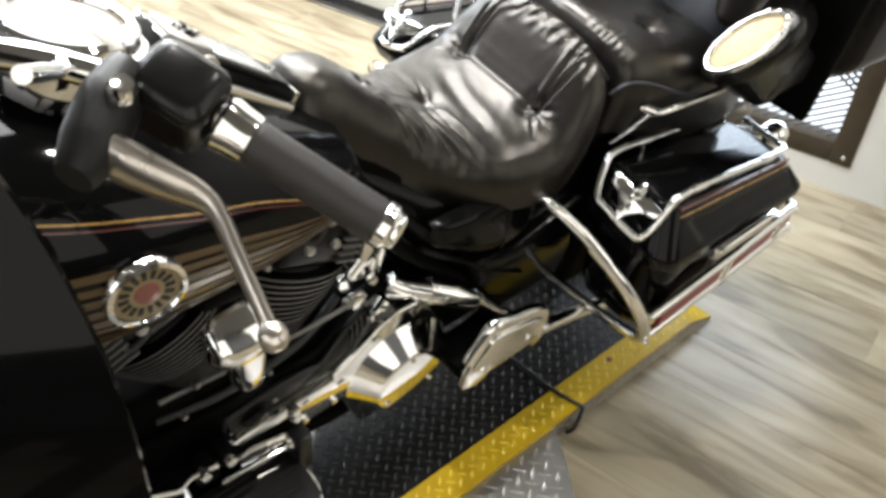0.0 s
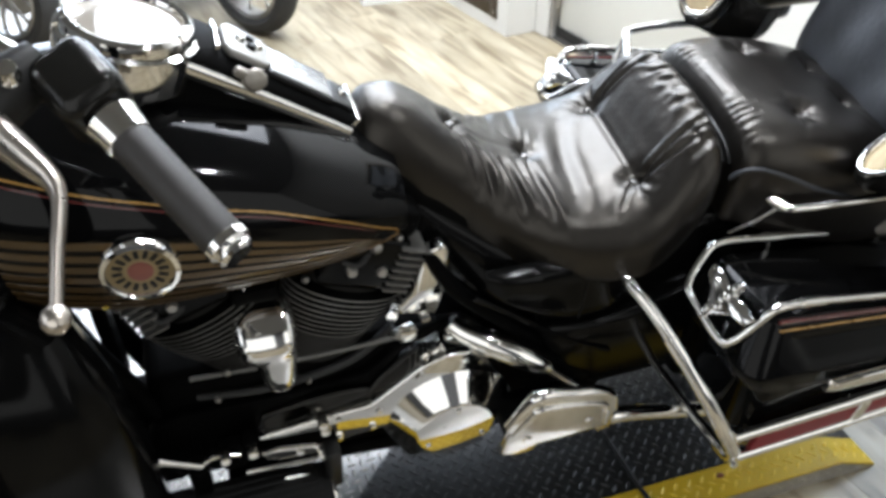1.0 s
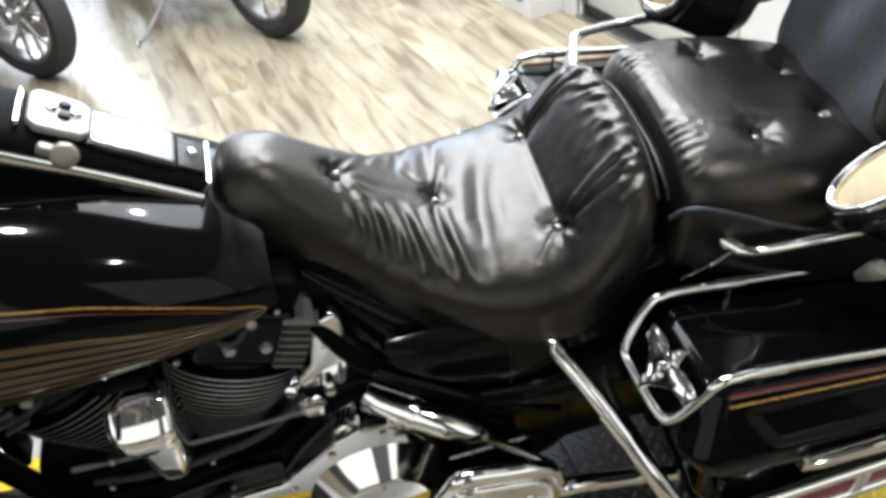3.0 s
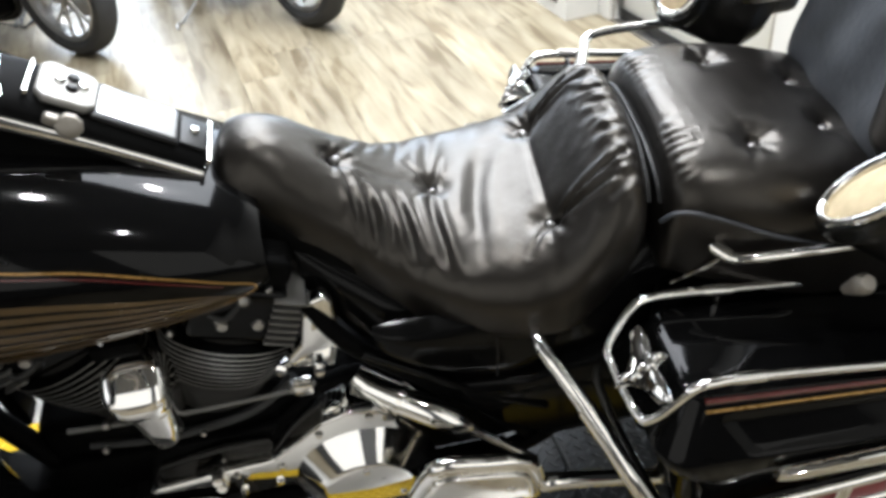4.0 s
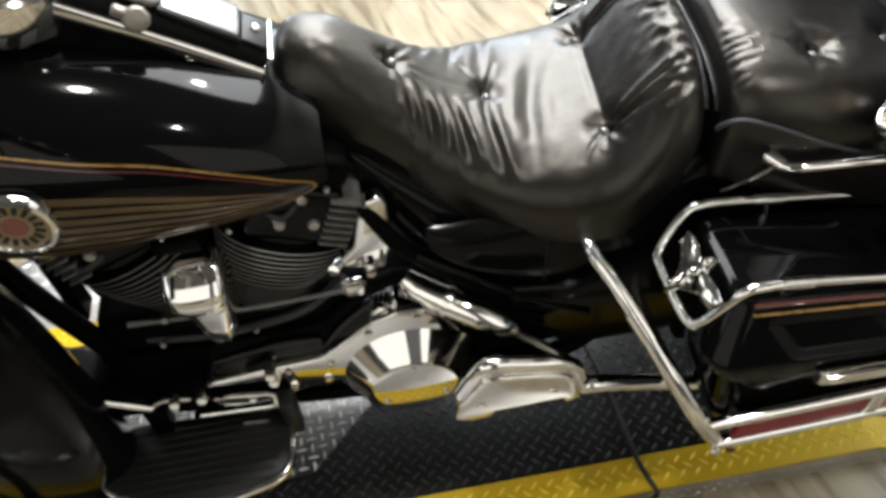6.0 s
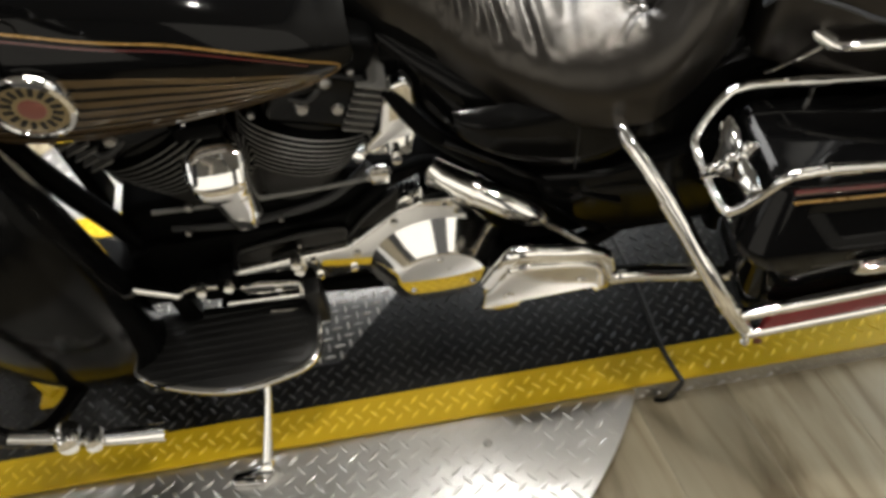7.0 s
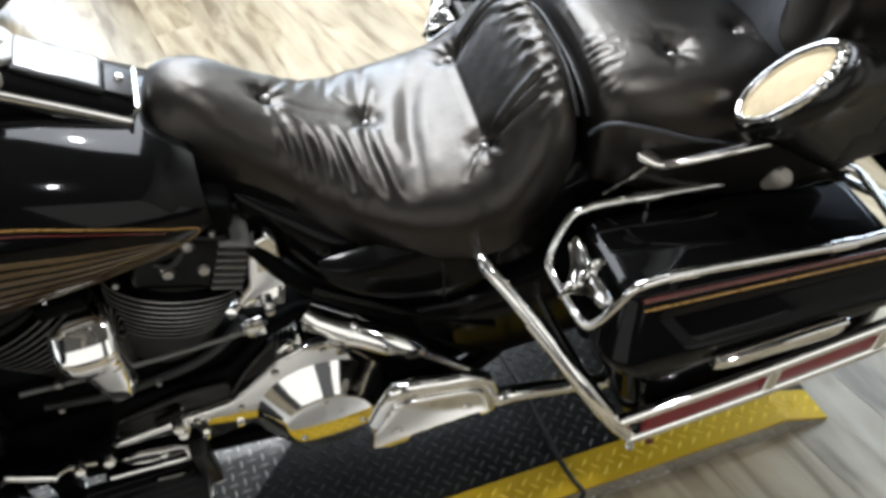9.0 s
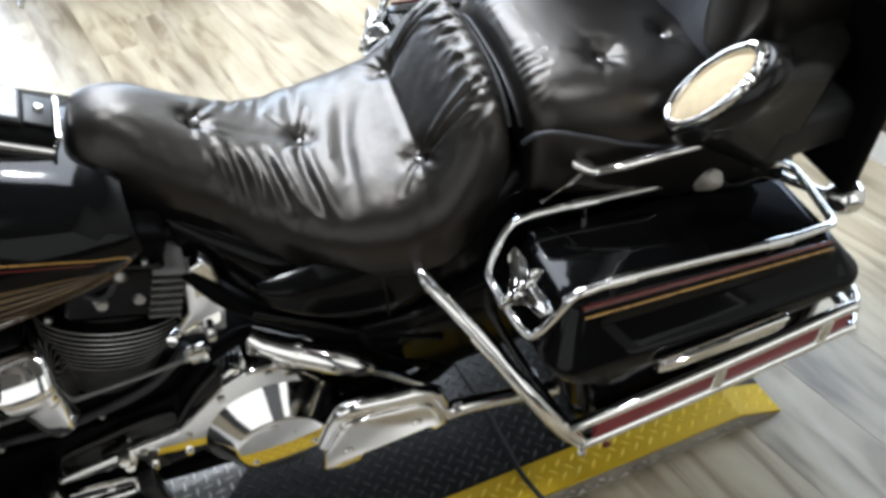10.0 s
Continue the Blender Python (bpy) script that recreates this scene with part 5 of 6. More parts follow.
bpart("frame_tube", tube([(-0.80, 0.030, 0.0), (-0.764, 0.030, -0.145), (-0.716, 0.030, -0.325), (-0.660, 0.03, -0.50)], 0.019, 12, 5), ENGINE, "black front down tube")
bpart("battery_box", rounded_box(0.13, 0.36, -0.17, 0.17, -0.50, -0.22, 0.02, 3), ENGINE, "black box under the seat")
bpart("inner_fender", rounded_box(0.30, 0.78, -0.215, -0.165, -0.48, -0.10, 0.02, 3), ENGINE, "black inner support of the saddlebag")
bpart("side_panel", prism([(-0.02, -0.235), (0.10, -0.255), (0.20, -0.235), (0.30, -0.205), (0.335, -0.300), (0.330, -0.440), (0.12, -0.425), (0.050, -0.372), (0.0, -0.310)], 0.055, side(-0.148), 0.016, 4), GLOSSENGINE, "gloss black panel below the seat")
# added black block that fills the dark region ahead of the engine
bpart("front_filler", prism([(-0.92, -0.42), (-0.87, -0.455), (-0.85, -0.49), (-0.80, -0.525), (-0.765, -0.51), (-0.745, -0.40), (-0.69, -0.40), (-0.69, -0.66), (-0.92, -0.66)], 0.085, side(0.03), 0.008, 2), ENGINE, "black filler block ahead of the crankcase")
bpart("crankcase", rounded_box(-0.70, -0.10, -0.115, 0.13, -0.58, -0.27, 0.03, 3), ENGINE, "black engine crankcase")
bpart("gearbox", rounded_box(-0.12, 0.16, -0.12, 0.12, -0.56, -0.30, 0.03, 3), ENGINE, "black gearbox case")
def horn_section(z, left, right, front, power=3.2):
    """Plan of the cover at one height: flat at the back, rounded at the front."""
    cx, hw = (left + right) / 2, (right - left) / 2
    out = []
    for a in np.linspace(0, math.pi, 41):
        c, q = math.cos(a), math.sin(a)
        out.append((cx + hw * math.copysign(abs(c) ** (2 / power), c), -0.112 + (front + 0.112) * abs(q) ** (2 / power), z))
    return out


rows = []
for k in range(14):
    u = 0.985 * (1 - k / 14)
    w = (1 - u ** 2.6) ** 0.5
    rows.append(horn_section(-0.157 + 0.054 * u ** 0.85, -0.489 - 0.0525 * w, -0.489 + 0.0505 * w, -0.1885 + 0.070 * u ** 1.35, 4.0))
for z, left, right, front in ((-0.159, -0.5415, -0.4385, -0.1880), (-0.163, -0.5425, -0.4375, -0.1895), (-0.178, -0.5425, -0.4390, -0.1885), (-0.186, -0.5400, -0.4395, -0.1870), (-0.189, -0.5300, -0.4400, -0.1870), (-0.196, -0.5210, -0.4405, -0.1870), (-0.225, -0.5140, -0.4430, -0.1870), (-0.252, -0.5085, -0.4460, -0.1865), (-0.262, -0.5050, -0.4480, -0.1840), (-0.264, -0.4980, -0.4520, -0.1780)):
    rows.append(horn_section(z, left, right, front))
# the front of the tail hangs lower on the left
rows = [[(x, y, z - 0.10 * (-0.445 - x) * min(1.0, max(0.0, (-0.20 - z) / 0.05))) for x, y, z in row] for row in rows]
bm = fixed(grid_mesh(np.array(rows), True))
horn = bpart("horn_cover", bm, CHROME, "domed chrome horn cover with a tapered tail")
part("bracket", rounded_box(-0.53, -0.46, -0.142, -0.07, -0.09, -0.06, 0.006, 2), ENGINE, horn)
part("bolt", lathe([(0, 0.008), (0.007, 0.007), (0.009, 0), (0, -0.001)], facing((-0.510, -0.130, -0.068), (0, -1, 0.4)), 12), CHROME, horn)
bpart("engine_rod", tube([(-0.62, -0.145, -0.232), (-0.444, -0.150, -0.235), (-0.271, -0.150, -0.231), (-0.235, -0.145, -0.226)], 0.0042, 10, 4), FIN, "thin chrome engine rod")
brk = bpart("chrome_bracket", prism([(-0.212, -0.048), (-0.190, -0.040), (-0.178, -0.060), (-0.180, -0.130), (-0.196, -0.206), (-0.262, -0.190), (-0.268, -0.170), (-0.240, -0.140), (-0.228, -0.080)], 0.028, side(-0.112), 0.007, 3), CHROME, "chrome bracket behind the rear cylinder")
part("lug", lathe([(0, 0.016), (0.009, 0.015), (0.012, 0), (0.012, -0.02), (0, -0.02)], facing((-0.275, -0.135, -0.188), (-0.3, -0.8, 0.5)), 14), CHROME, brk)
part("lug", lathe([(0, 0.010), (0.008, 0.009), (0.010, 0), (0, -0.005)], facing((-0.222, -0.146, -0.196), (0, -0.9, 0.4)), 12), CHROME, brk)

# ignition leads, small bolts and clips round the cylinders
bpart("spark_lead", tube([(-0.300, -0.120, -0.030), (-0.330, -0.135, -0.052), (-0.355, -0.125, -0.045), (-0.375, -0.09, -0.02)], 0.0055, 10, 5), CABLE, "black ignition lead")
bpart("spark_lead", tube([(-0.655, -0.120, -0.075), (-0.640, -0.135, -0.095), (-0.600, -0.125, -0.075), (-0.560, -0.09, -0.03)], 0.0055, 10, 5), CABLE, "black ignition lead")
for x, y, z, r in ((-0.300, -0.128, -0.028, 0.011), (-0.262, -0.128, -0.018, 0.006), (-0.345, -0.130, -0.062, 0.006), (-0.415, -0.128, -0.070, 0.006), (-0.270, -0.148, -0.228, 0.009), (-0.560, -0.150, -0.228, 0.007), (-0.585, -0.146, -0.300, 0.006), (-0.430, -0.150, -0.300, 0.005)):
    bpart("fitting", lathe([(0, r * 0.9), (r * 0.6, r * 0.8), (r, r * 0.2), (r, -r * 0.8), (0, -r)], facing((x, y, z), (0.1, -0.9, 0.4)), 12), STEEL, "small steel fitting on the engine")
bpart("wire_clip", rounded_box(-0.268, -0.238, -0.160, -0.140, -0.240, -0.212, 0.004, 2), WORN_CHROME, "chrome rod end clip")
bpart("oil_line", tube([(-0.62, -0.115, -0.32), (-0.52, -0.125, -0.325), (-0.42, -0.125, -0.318), (-0.34, -0.12, -0.30), (-0.27, -0.115, -0.24)], 0.008, 10, 5), CABLE, "black oil hose")

# primary cover, clutch cover
primary = bpart("primary_cover", prism([(-0.534, -0.369), (-0.520, -0.361), (-0.409, -0.3485), (-0.330, -0.345), (-0.235, -0.266), (-0.195, -0.250), (-0.150, -0.254), (-0.112, -0.296), (-0.072, -0.375), (-0.062, -0.44), (-0.085, -0.52), (-0.14, -0.548), (-0.262, -0.545), (-0.312, -0.422), (-0.398, -0.430), (-0.402, -0.385), (-0.440, -0.382), (-0.520, -0.375)], 0.070, side(-0.130), 0.0045, 3), CHROME, "polished chrome primary cover")
part("gasket", prism([(-0.71, -0.37), (-0.66, -0.342), (-0.39, -0.348), (-0.322, -0.336), (-0.24, -0.256), (-0.19, -0.238), (-0.14, -0.243), (-0.10, -0.29), (-0.062, -0.37), (-0.052, -0.44), (-0.075, -0.53), (-0.14, -0.56), (-0.66, -0.52), (-0.715, -0.45)], 0.022, side(-0.112), 0.004, 2), ENGINE, primary)
for bx, bz in ((-0.161, -0.268), (-0.245, -0.290), (-0.318, -0.362), (-0.392, -0.362), (-0.330, -0.408), (-0.392, -0.418)):
    part("bolt", lathe([(0, 0.005), (0.006, 0.0045), (0.0072, 0), (0, -0.001)], facing((bx, -0.2005, bz), (0, -1, 0)), 8), WORN_CHROME, primary)
dm = facing((-0.182, -0.196, -0.420), (0, -1, 0))
derby = bpart("clutch_cover", lathe([(0.122, -0.006), (0.121, 0.002), (0.1165, 0.006), (0.097, 0.0245), (0.0775, 0.0425), (0.074, 0.0455), (0.070, 0.0465), (0, 0.048)], dm, 72), CHROME, "round chrome clutch cover")
for k in range(3):
    a = radians(90 + 120 * k)
    part("screw", lathe([(0, 0.004), (0.005, 0.0035), (0.0065, 0)], dm @ Matrix.Translation((0.061 * math.cos(a), 0.061 * math.sin(a), 0.0465)), 12), WORN_CHROME, derby)

# passenger footboard, folded up
board = bpart("passenger_footboard", prism([(-0.128, -0.400), (-0.120, -0.360), (-0.100, -0.308), (-0.080, -0.270), (-0.060, -0.260), (0.045, -0.288), (0.072, -0.306), (0.085, -0.345), (0.088, -0.398), (0.062, -0.408), (0.056, -0.392), (-0.058, -0.396), (-0.066, -0.412), (-0.100, -0.414)], 0.016, side(-0.312), 0.005, 3), WORN_CHROME, "worn chrome passenger footboard folded up")
part("ridge", tube([(-0.110, -0.329, -0.345), (-0.085, -0.330, -0.300), (-0.060, -0.330, -0.282), (0.040, -0.330, -0.306), (0.066, -0.330, -0.330), (0.072, -0.329, -0.375)], 0.0055, 10, 6), CHROME, board)
part("top_rim", tube([(-0.112, -0.316, -0.338), (-0.086, -0.316, -0.286), (-0.062, -0.316, -0.262), (0.0, -0.316, -0.278), (0.046, -0.316, -0.290), (0.074, -0.316, -0.312), (0.084, -0.316, -0.350)], 0.0125, 12, 6), CHROME, board, "bright chrome rolled rim")
for bx, bz in ((-0.082, -0.367), (0.037, -0.357)):
    part("screw", lathe([(0, 0.004), (0.007, 0.0035), (0.009, 0)], facing((bx, -0.3285, bz), (0, -1, 0)), 14), WORN_CHROME, board)
part("hinge", rounded_box(-0.10, 0.06, -0.312, -0.20, -0.43, -0.40, 0.006, 2), ENGINE, board)

# rider footboard and shifter
outline = [(-0.748, -0.170), (-0.430, -0.182), (-0.414, -0.205), (-0.414, -0.282), (-0.436, -0.320), (-0.500, -0.340), (-0.572, -0.348), (-0.650, -0.334), (-0.735, -0.300), (-0.762, -0.262), (-0.764, -0.195)]
outline = [(p.x, p.y) for p in smooth_path([(a, b, 0) for a, b in outline], 4, True)]
fb = bpart("rider_footboard", prism(outline, 0.015, Matrix.Translation((0, 0, -0.522)), 0.003, 2), CHROME, "rider footboard with black rubber pad")
cx, cy = -0.588, -0.262
part("pad", prism([(cx + (x - cx) * 0.965, cy + (y - cy) * 0.93) for x, y in outline], 0.010, Matrix.Translation((0, 0, -0.508)), 0.003, 2), PLASTIC, fb, "black rubber pad")
for k in range(9):
    y = -0.195 - 0.0155 * k
    part("rib", rounded_box(-0.735 + 0.003 * abs(k - 3), -0.435 - 0.003 * abs(k - 3), y - 0.003, y + 0.003, -0.499, -0.4965, 0.001, 1), PLASTIC, fb)
part("bracket", rounded_box(-0.60, -0.50, -0.20, -0.11, -0.545, -0.52, 0.005, 2), ENGINE, fb)
shift = bpart("shift_linkage", tube([(-0.738, -0.205, -0.323), (-0.70, -0.205, -0.350), (-0.634, -0.205, -0.397)], [0.0050, 0.0075, 0.0062], 10, 4), CHROME, "chrome heel-toe shift linkage")
part("link", tube([(-0.634, -0.204, -0.397), (-0.616, -0.203, -0.383), (-0.590, -0.203, -0.384), (-0.566, -0.203, -0.391)], 0.0042, 8, 4), WORN_CHROME, shift, "thin steel link")
part("blade", prism([(-0.533, -0.404), (-0.500, -0.398), (-0.440, -0.412), (-0.424, -0.424), (-0.430, -0.438), (-0.500, -0.432), (-0.520, -0.424)], 0.014, side(-0.194), 0.0035, 2), CHROME, shift, "tapered chrome lever blade")
part("blade_bolt", lathe([(0, 0.007), (0.006, 0.006), (0.0085, 0.001), (0.0085, -0.002)], facing((-0.466, -0.209, -0.420), (0, -1, 0.2)), 14), CHROME, shift, "chrome bolt head")
part("rod", tube([(-0.564, -0.206, -0.446), (-0.50, -0.206, -0.451), (-0.440, -0.206, -0.456)], 0.0058, 10, 4), CHROME, shift, "chrome rod")
part("rod", tube([(-0.500, -0.210, -0.494), (-0.46, -0.210, -0.500), (-0.440, -0.210, -0.502)], 0.0045, 8, 4), WORN_CHROME, shift, "short steel rod")
for bx0, bx1, bz0, bz1 in ((-0.600, -0.560, -0.440, -0.385), (-0.560, -0.535, -0.415, -0.375), (-0.660, -0.625, -0.50, -0.42)):
    part("mount_block", rounded_box(bx0, bx1, -0.200, -0.165, bz0, bz1, 0.006, 2), ENGINE, shift)
for x, z in ((-0.545, -0.388), (-0.420, -0.352), (-0.418, -0.372), (-0.427, -0.446), (-0.592, -0.388)):
    part("joint", lathe([(0, 0.012), (0.008, 0.011), (0.011, 0.004), (0.011, -0.010), (0, -0.012)], facing((x, -0.206, z), (0, -1, 0.25)), 12), WORN_CHROME, shift, "rod joint")
part("pivot", rounded_box(-0.425, -0.395, -0.232, -0.195, -0.53, -0.42, 0.006, 2), PLASTIC, shift)

# jiffy stand and its foot on the turntable
stand = bpart("side_stand", tube([(-0.540, -0.170, -0.545), (-0.535, -0.275, -0.585), (-0.548, -0.360, -0.635), (-0.562, -0.425, -0.672)], [0.010, 0.0095, 0.011, 0.014], 12, 5, flat=0.8), CHROME, "chrome side stand resting on the turntable")
part("foot", prism([(-0.040, -0.012), (0.018, -0.018), (0.026, 0.0), (0.018, 0.018), (-0.040, 0.012), (-0.048, 0.0)], 0.010, Matrix.Translation((-0.585, -0.447, -0.6865)) @ Matrix.Rotation(radians(-LEAN), 4, "X"), 0.003, 2), CHROME, stand, "chrome stand foot")
part("foot_boss", lathe([(0, 0.02), (0.011, 0.018), (0.014, 0.008), (0.014, -0.004), (0, -0.006)], facing((-0.560, -0.432, -0.676), (0, -0.7, 0.7)), 14), CHROME, stand)

# engine guard with highway peg
eg = bpart("engine_guard", tube([(-0.80, -0.10, 0.05), (-0.86, -0.22, -0.02), (-0.915, -0.36, -0.20), (-0.93, -0.400, -0.38), (-0.90, -0.36, -0.50), (-0.84, -0.20, -0.56), (-0.78, -0.08, -0.58)], 0.016, 14, 6), PAINT, "black engine guard bar")
peg = part("peg_arm", tube([(-0.935, -0.40, -0.410), (-0.853, -0.400, -0.455), (-0.79, -0.400, -0.492)], 0.011, 12, 4), CHROME, eg, "chrome highway peg arm")
part("peg_clamp", lathe([(0, 0.026), (0.016, 0.024), (0.022, 0.014), (0.022, -0.014), (0.016, -0.024), (0, -0.026)], facing((-0.835, -0.402, -0.455), (0.25, -0.9, 0.3)), 16), CHROME, eg, "chrome peg clamp")
part("peg_clamp", lathe([(0, 0.022), (0.013, 0.020), (0.017, 0.010), (0.017, -0.012), (0, -0.016)], facing((-0.800, -0.404, -0.472), (0.25, -0.9, 0.3)), 16), CHROME, eg, "chrome peg clamp")
part("peg", tube([(-0.79, -0.402, -0.482), (-0.74, -0.402, -0.492), (-0.69, -0.402, -0.500)], [0.011, 0.013, 0.014], 14, 3, flat=1.2), CHROME, eg, "chrome highway peg")

# black fairing lowers, fork, headstock
def fairing_lower(s):
    """Rounded black leg shield ahead of the engine."""
    rows = []
    for z, x0, x1, yc, half in ((0.03, -0.90, -0.82, 0.15, 0.03), (0.0, -0.93, -0.750, 0.18, 0.06), (-0.10, -0.97, -0.712, 0.215, 0.08), (-0.22, -0.99, -0.695, 0.225, 0.085), (-0.34, -0.985, -0.692, 0.225, 0.085), (-0.44, -0.96, -0.690, 0.225, 0.08), (-0.52, -0.94, -0.695, 0.215, 0.07), (-0.58, -0.92, -0.700, 0.21, 0.055), (-0.61, -0.88, -0.76, 0.20, 0.02)):
        row = []
        for k in range(28):
            a = 2 * math.pi * k / 28
            c, q = math.cos(a), math.sin(a)
            row.append(((x0 + x1) / 2 + (x1 - x0) / 2 * math.copysign(abs(c) ** 0.8, c), s * (yc + half * math.copysign(abs(q) ** 0.8, q)), z))
        rows.append(row)
    return bpart("fairing_lower", fixed(grid_mesh(np.array(rows), True)), GLOSSENGINE, "rounded gloss black lower fairing")


fairing_lower(-1)
bpart("headstock", rounded_box(-0.98, -0.80, -0.09, 0.09, -0.10, 0.24, 0.03, 3), ENGINE, "black headstock")
for s in (-1, 1):
    bpart("fork_leg", tube([(-0.90, s * 0.105, 0.30), (-1.02, s * 0.105, -0.02), (-1.14, s * 0.105, -0.40)], 0.026, 16, 4), PAINT, "black fork leg")


def wheel(x, z, r, name, label, width=0.075):
    m = Matrix.Translation((x, 0, z)) @ Matrix.Rotation(radians(90), 4, "X")
    w = bpart(name, lathe([(r - 0.075, width * 0.55), (r - 0.045, width * 0.85), (r - 0.015, width * 0.70), (r, 0.02), (r, -0.02), (r - 0.015, -width * 0.70), (r - 0.045, -width * 0.85), (r - 0.075, -width * 0.55)], m, 64), TYRE, label)
    part("rim", lathe([(r - 0.075, width * 0.55), (r - 0.09, width * 0.45), (r - 0.10, 0), (r - 0.09, -width * 0.45), (r - 0.075, -width * 0.55)], m, 64), CHROME, w, "chrome rim")
    part("hub", lathe([(0, 0.06), (0.045, 0.058), (0.05, 0.04), (0.035, 0), (0.05, -0.04), (0.045, -0.058), (0, -0.06)], m, 24), STEEL, w, "steel hub")
    for k in range(10):
        a = 2 * math.pi * k / 10
        part("spoke", move(tube([(0.04, 0, 0.0), (r - 0.10, 0, 0)], 0.011, 8, smooth=False), m @ Matrix.Rotation(a, 4, "Z")), STEEL, w)
    return w


wheel(0.66, -BASE + 0.318, 0.325, "rear_wheel", "rear tyre and wheel")
wheel(-1.20, -BASE + 0.325, 0.330, "front_wheel", "front tyre and wheel")
ff_rows = []
for a in np.linspace(52, 200, 24):
    ff_rows.append([(-1.20 + (0.37 - 0.03 * abs(v) ** 2) * math.cos(radians(a)), 0.085 * v, -BASE + 0.325 + (0.37 - 0.03 * abs(v) ** 2) * math.sin(radians(a))) for v in np.linspace(-1, 1, 9)])
g1 = np.array(ff_rows)
bm = fixed(grid_mesh(g1))
bmesh.ops.solidify(bm, geom=bm.faces[:], thickness=0.004)
bpart("front_fender", bm, ENGINE, "black front fender")

# ---- handlebar, grip, clutch lever, switch housing ----
g_in, g_out = Vector((-0.583, -0.390, 0.418)), Vector((-0.519, -0.490, 0.370))
gd = (g_out - g_in).normalized()
bar = bpart("handlebar", tube([(-0.84, 0.02, 0.36), (-0.83, -0.08, 0.40), (-0.78, -0.19, 0.455), (-0.70, -0.27, 0.465), tuple(g_in - gd * 0.05), tuple(g_in), tuple(g_out)], 0.0125, 14, 6), CHROME, "chrome handlebar")
bpart("handlebar", tube([(-0.84, -0.02, 0.36), (-0.83, 0.08, 0.40), (-0.78, 0.19, 0.455), (-0.70, 0.27, 0.465), (-0.61, 0.36, 0.44), (-0.52, 0.49, 0.375)], 0.0125, 14, 6), CHROME, "chrome handlebar")
gm = facing(g_in, gd)
glen = (g_out - g_in).length
prof = [(0.0180, -0.002), (0.0198, 0.002)]
for k in range(16):
    h = 0.006 + (glen - 0.014) * k / 15
    prof += [(0.0203, h), (0.0197, h + 0.0015)]
grip = part("grip", lathe(prof + [(0.0190, glen), (0, glen)], gm, 32), RUBBER, bar, "dark rubber hand grip")
part("grip_end", lathe([(0.0190, glen - 0.004), (0.0212, glen - 0.002), (0.0212, glen + 0.006), (0.0180, glen + 0.009), (0.0172, glen + 0.011), (0.0176, glen + 0.014), (0.0140, glen + 0.017), (0, glen + 0.017)], gm, 28), CHROME, bar, "chrome grip end")
part("grip_collar", lathe([(0.0150, -0.030), (0.0225, -0.029), (0.0250, -0.025), (0.0232, -0.014), (0.0226, -0.005), (0.0218, 0.001), (0.0190, 0.002)], gm, 28), CHROME, bar, "chrome grip collar")
hm = facing(g_in - gd * 0.066, gd, 20)
housing = bpart("switch_housing", move(rounded_box(-0.032, 0.032, -0.044, 0.034, -0.036, 0.034, 0.018, 5), hm), SATINBLACK, "black handlebar switch housing")
part("clamp_half", move(rounded_box(-0.027, 0.027, -0.052, 0.028, -0.006, 0.014, 0.009, 3), hm), PLASTIC, housing)
part("switch_hole", lathe([(0, 0.002), (0.006, 0.003), (0.009, 0.003), (0.010, 0)], hm @ facing((0, -0.052, 0.004), (0, -1, 0)), 16), ENGINE, housing)
for sx, sz in ((0.020, 0.022), (-0.018, 0.024), (0.019, -0.024)):
    part("screw", lathe([(0, 0.004), (0.004, 0.0035), (0.0055, 0)], hm @ facing((sx, -0.0435, sz), (0, -1, 0)), 12), WORN_CHROME, housing)
part("turn_switch", move(rounded_box(-0.012, 0.012, -0.056, -0.040, -0.028, -0.012, 0.004, 3), hm), PLASTIC, housing)
part("horn_button", lathe([(0, 0.008), (0.006, 0.0075), (0.008, 0.005), (0.008, 0)], hm @ facing((0.031, -0.012, -0.010), (1, 0, 0)), 16), PLASTIC, housing)
lev = bpart("clutch_lever", tube([(-0.700, -0.350, 0.440), (-0.682, -0.378, 0.428), (-0.664, -0.402, 0.420), (-0.648, -0.425, 0.413), (-0.644, -0.445, 0.405), (-0.650, -0.490, 0.386), (-0.655, -0.530, 0.367)], [0.020, 0.0225, 0.0190, 0.0140, 0.0104, 0.0088, 0.0085], 14, 6, flat=0.62), LEVERMETAL, "dull polished clutch lever with ball end")
part("ball_end", lathe([(0, 0.0125), (0.006, 0.0110), (0.0105, 0.006), (0.0118, 0.0), (0.0105, -0.006), (0.006, -0.0115), (0, -0.0125)], facing((-0.656, -0.537, 0.364), (-0.1, -0.8, -0.4)), 20), LEVERMETAL, lev, "polished ball end")
br = bpart("lever_bracket", tube([(-0.645, -0.315, 0.462), (-0.672, -0.335, 0.452), (-0.700, -0.358, 0.438), (-0.722, -0.375, 0.430)], [0.022, 0.029, 0.028, 0.018], 14, 5, flat=0.8), PLASTIC, "black clutch lever bracket")
part("pivot_screw", lathe([(0, 0.010), (0.009, 0.009), (0.0115, 0.003), (0.0115, -0.004), (0, -0.005)], facing((-0.668, -0.352, 0.474), (0.1, -0.3, 0.9)), 16), CHROME, br, "chrome pivot screw")
bpart("mirror_stem", tube([(-0.69, -0.30, 0.475), (-0.705, -0.345, 0.50), (-0.75, -0.43, 0.56)], 0.006, 10, 5), CHROME, "thin chrome mirror stem")

# left edge of the black inner fairing
fair = []
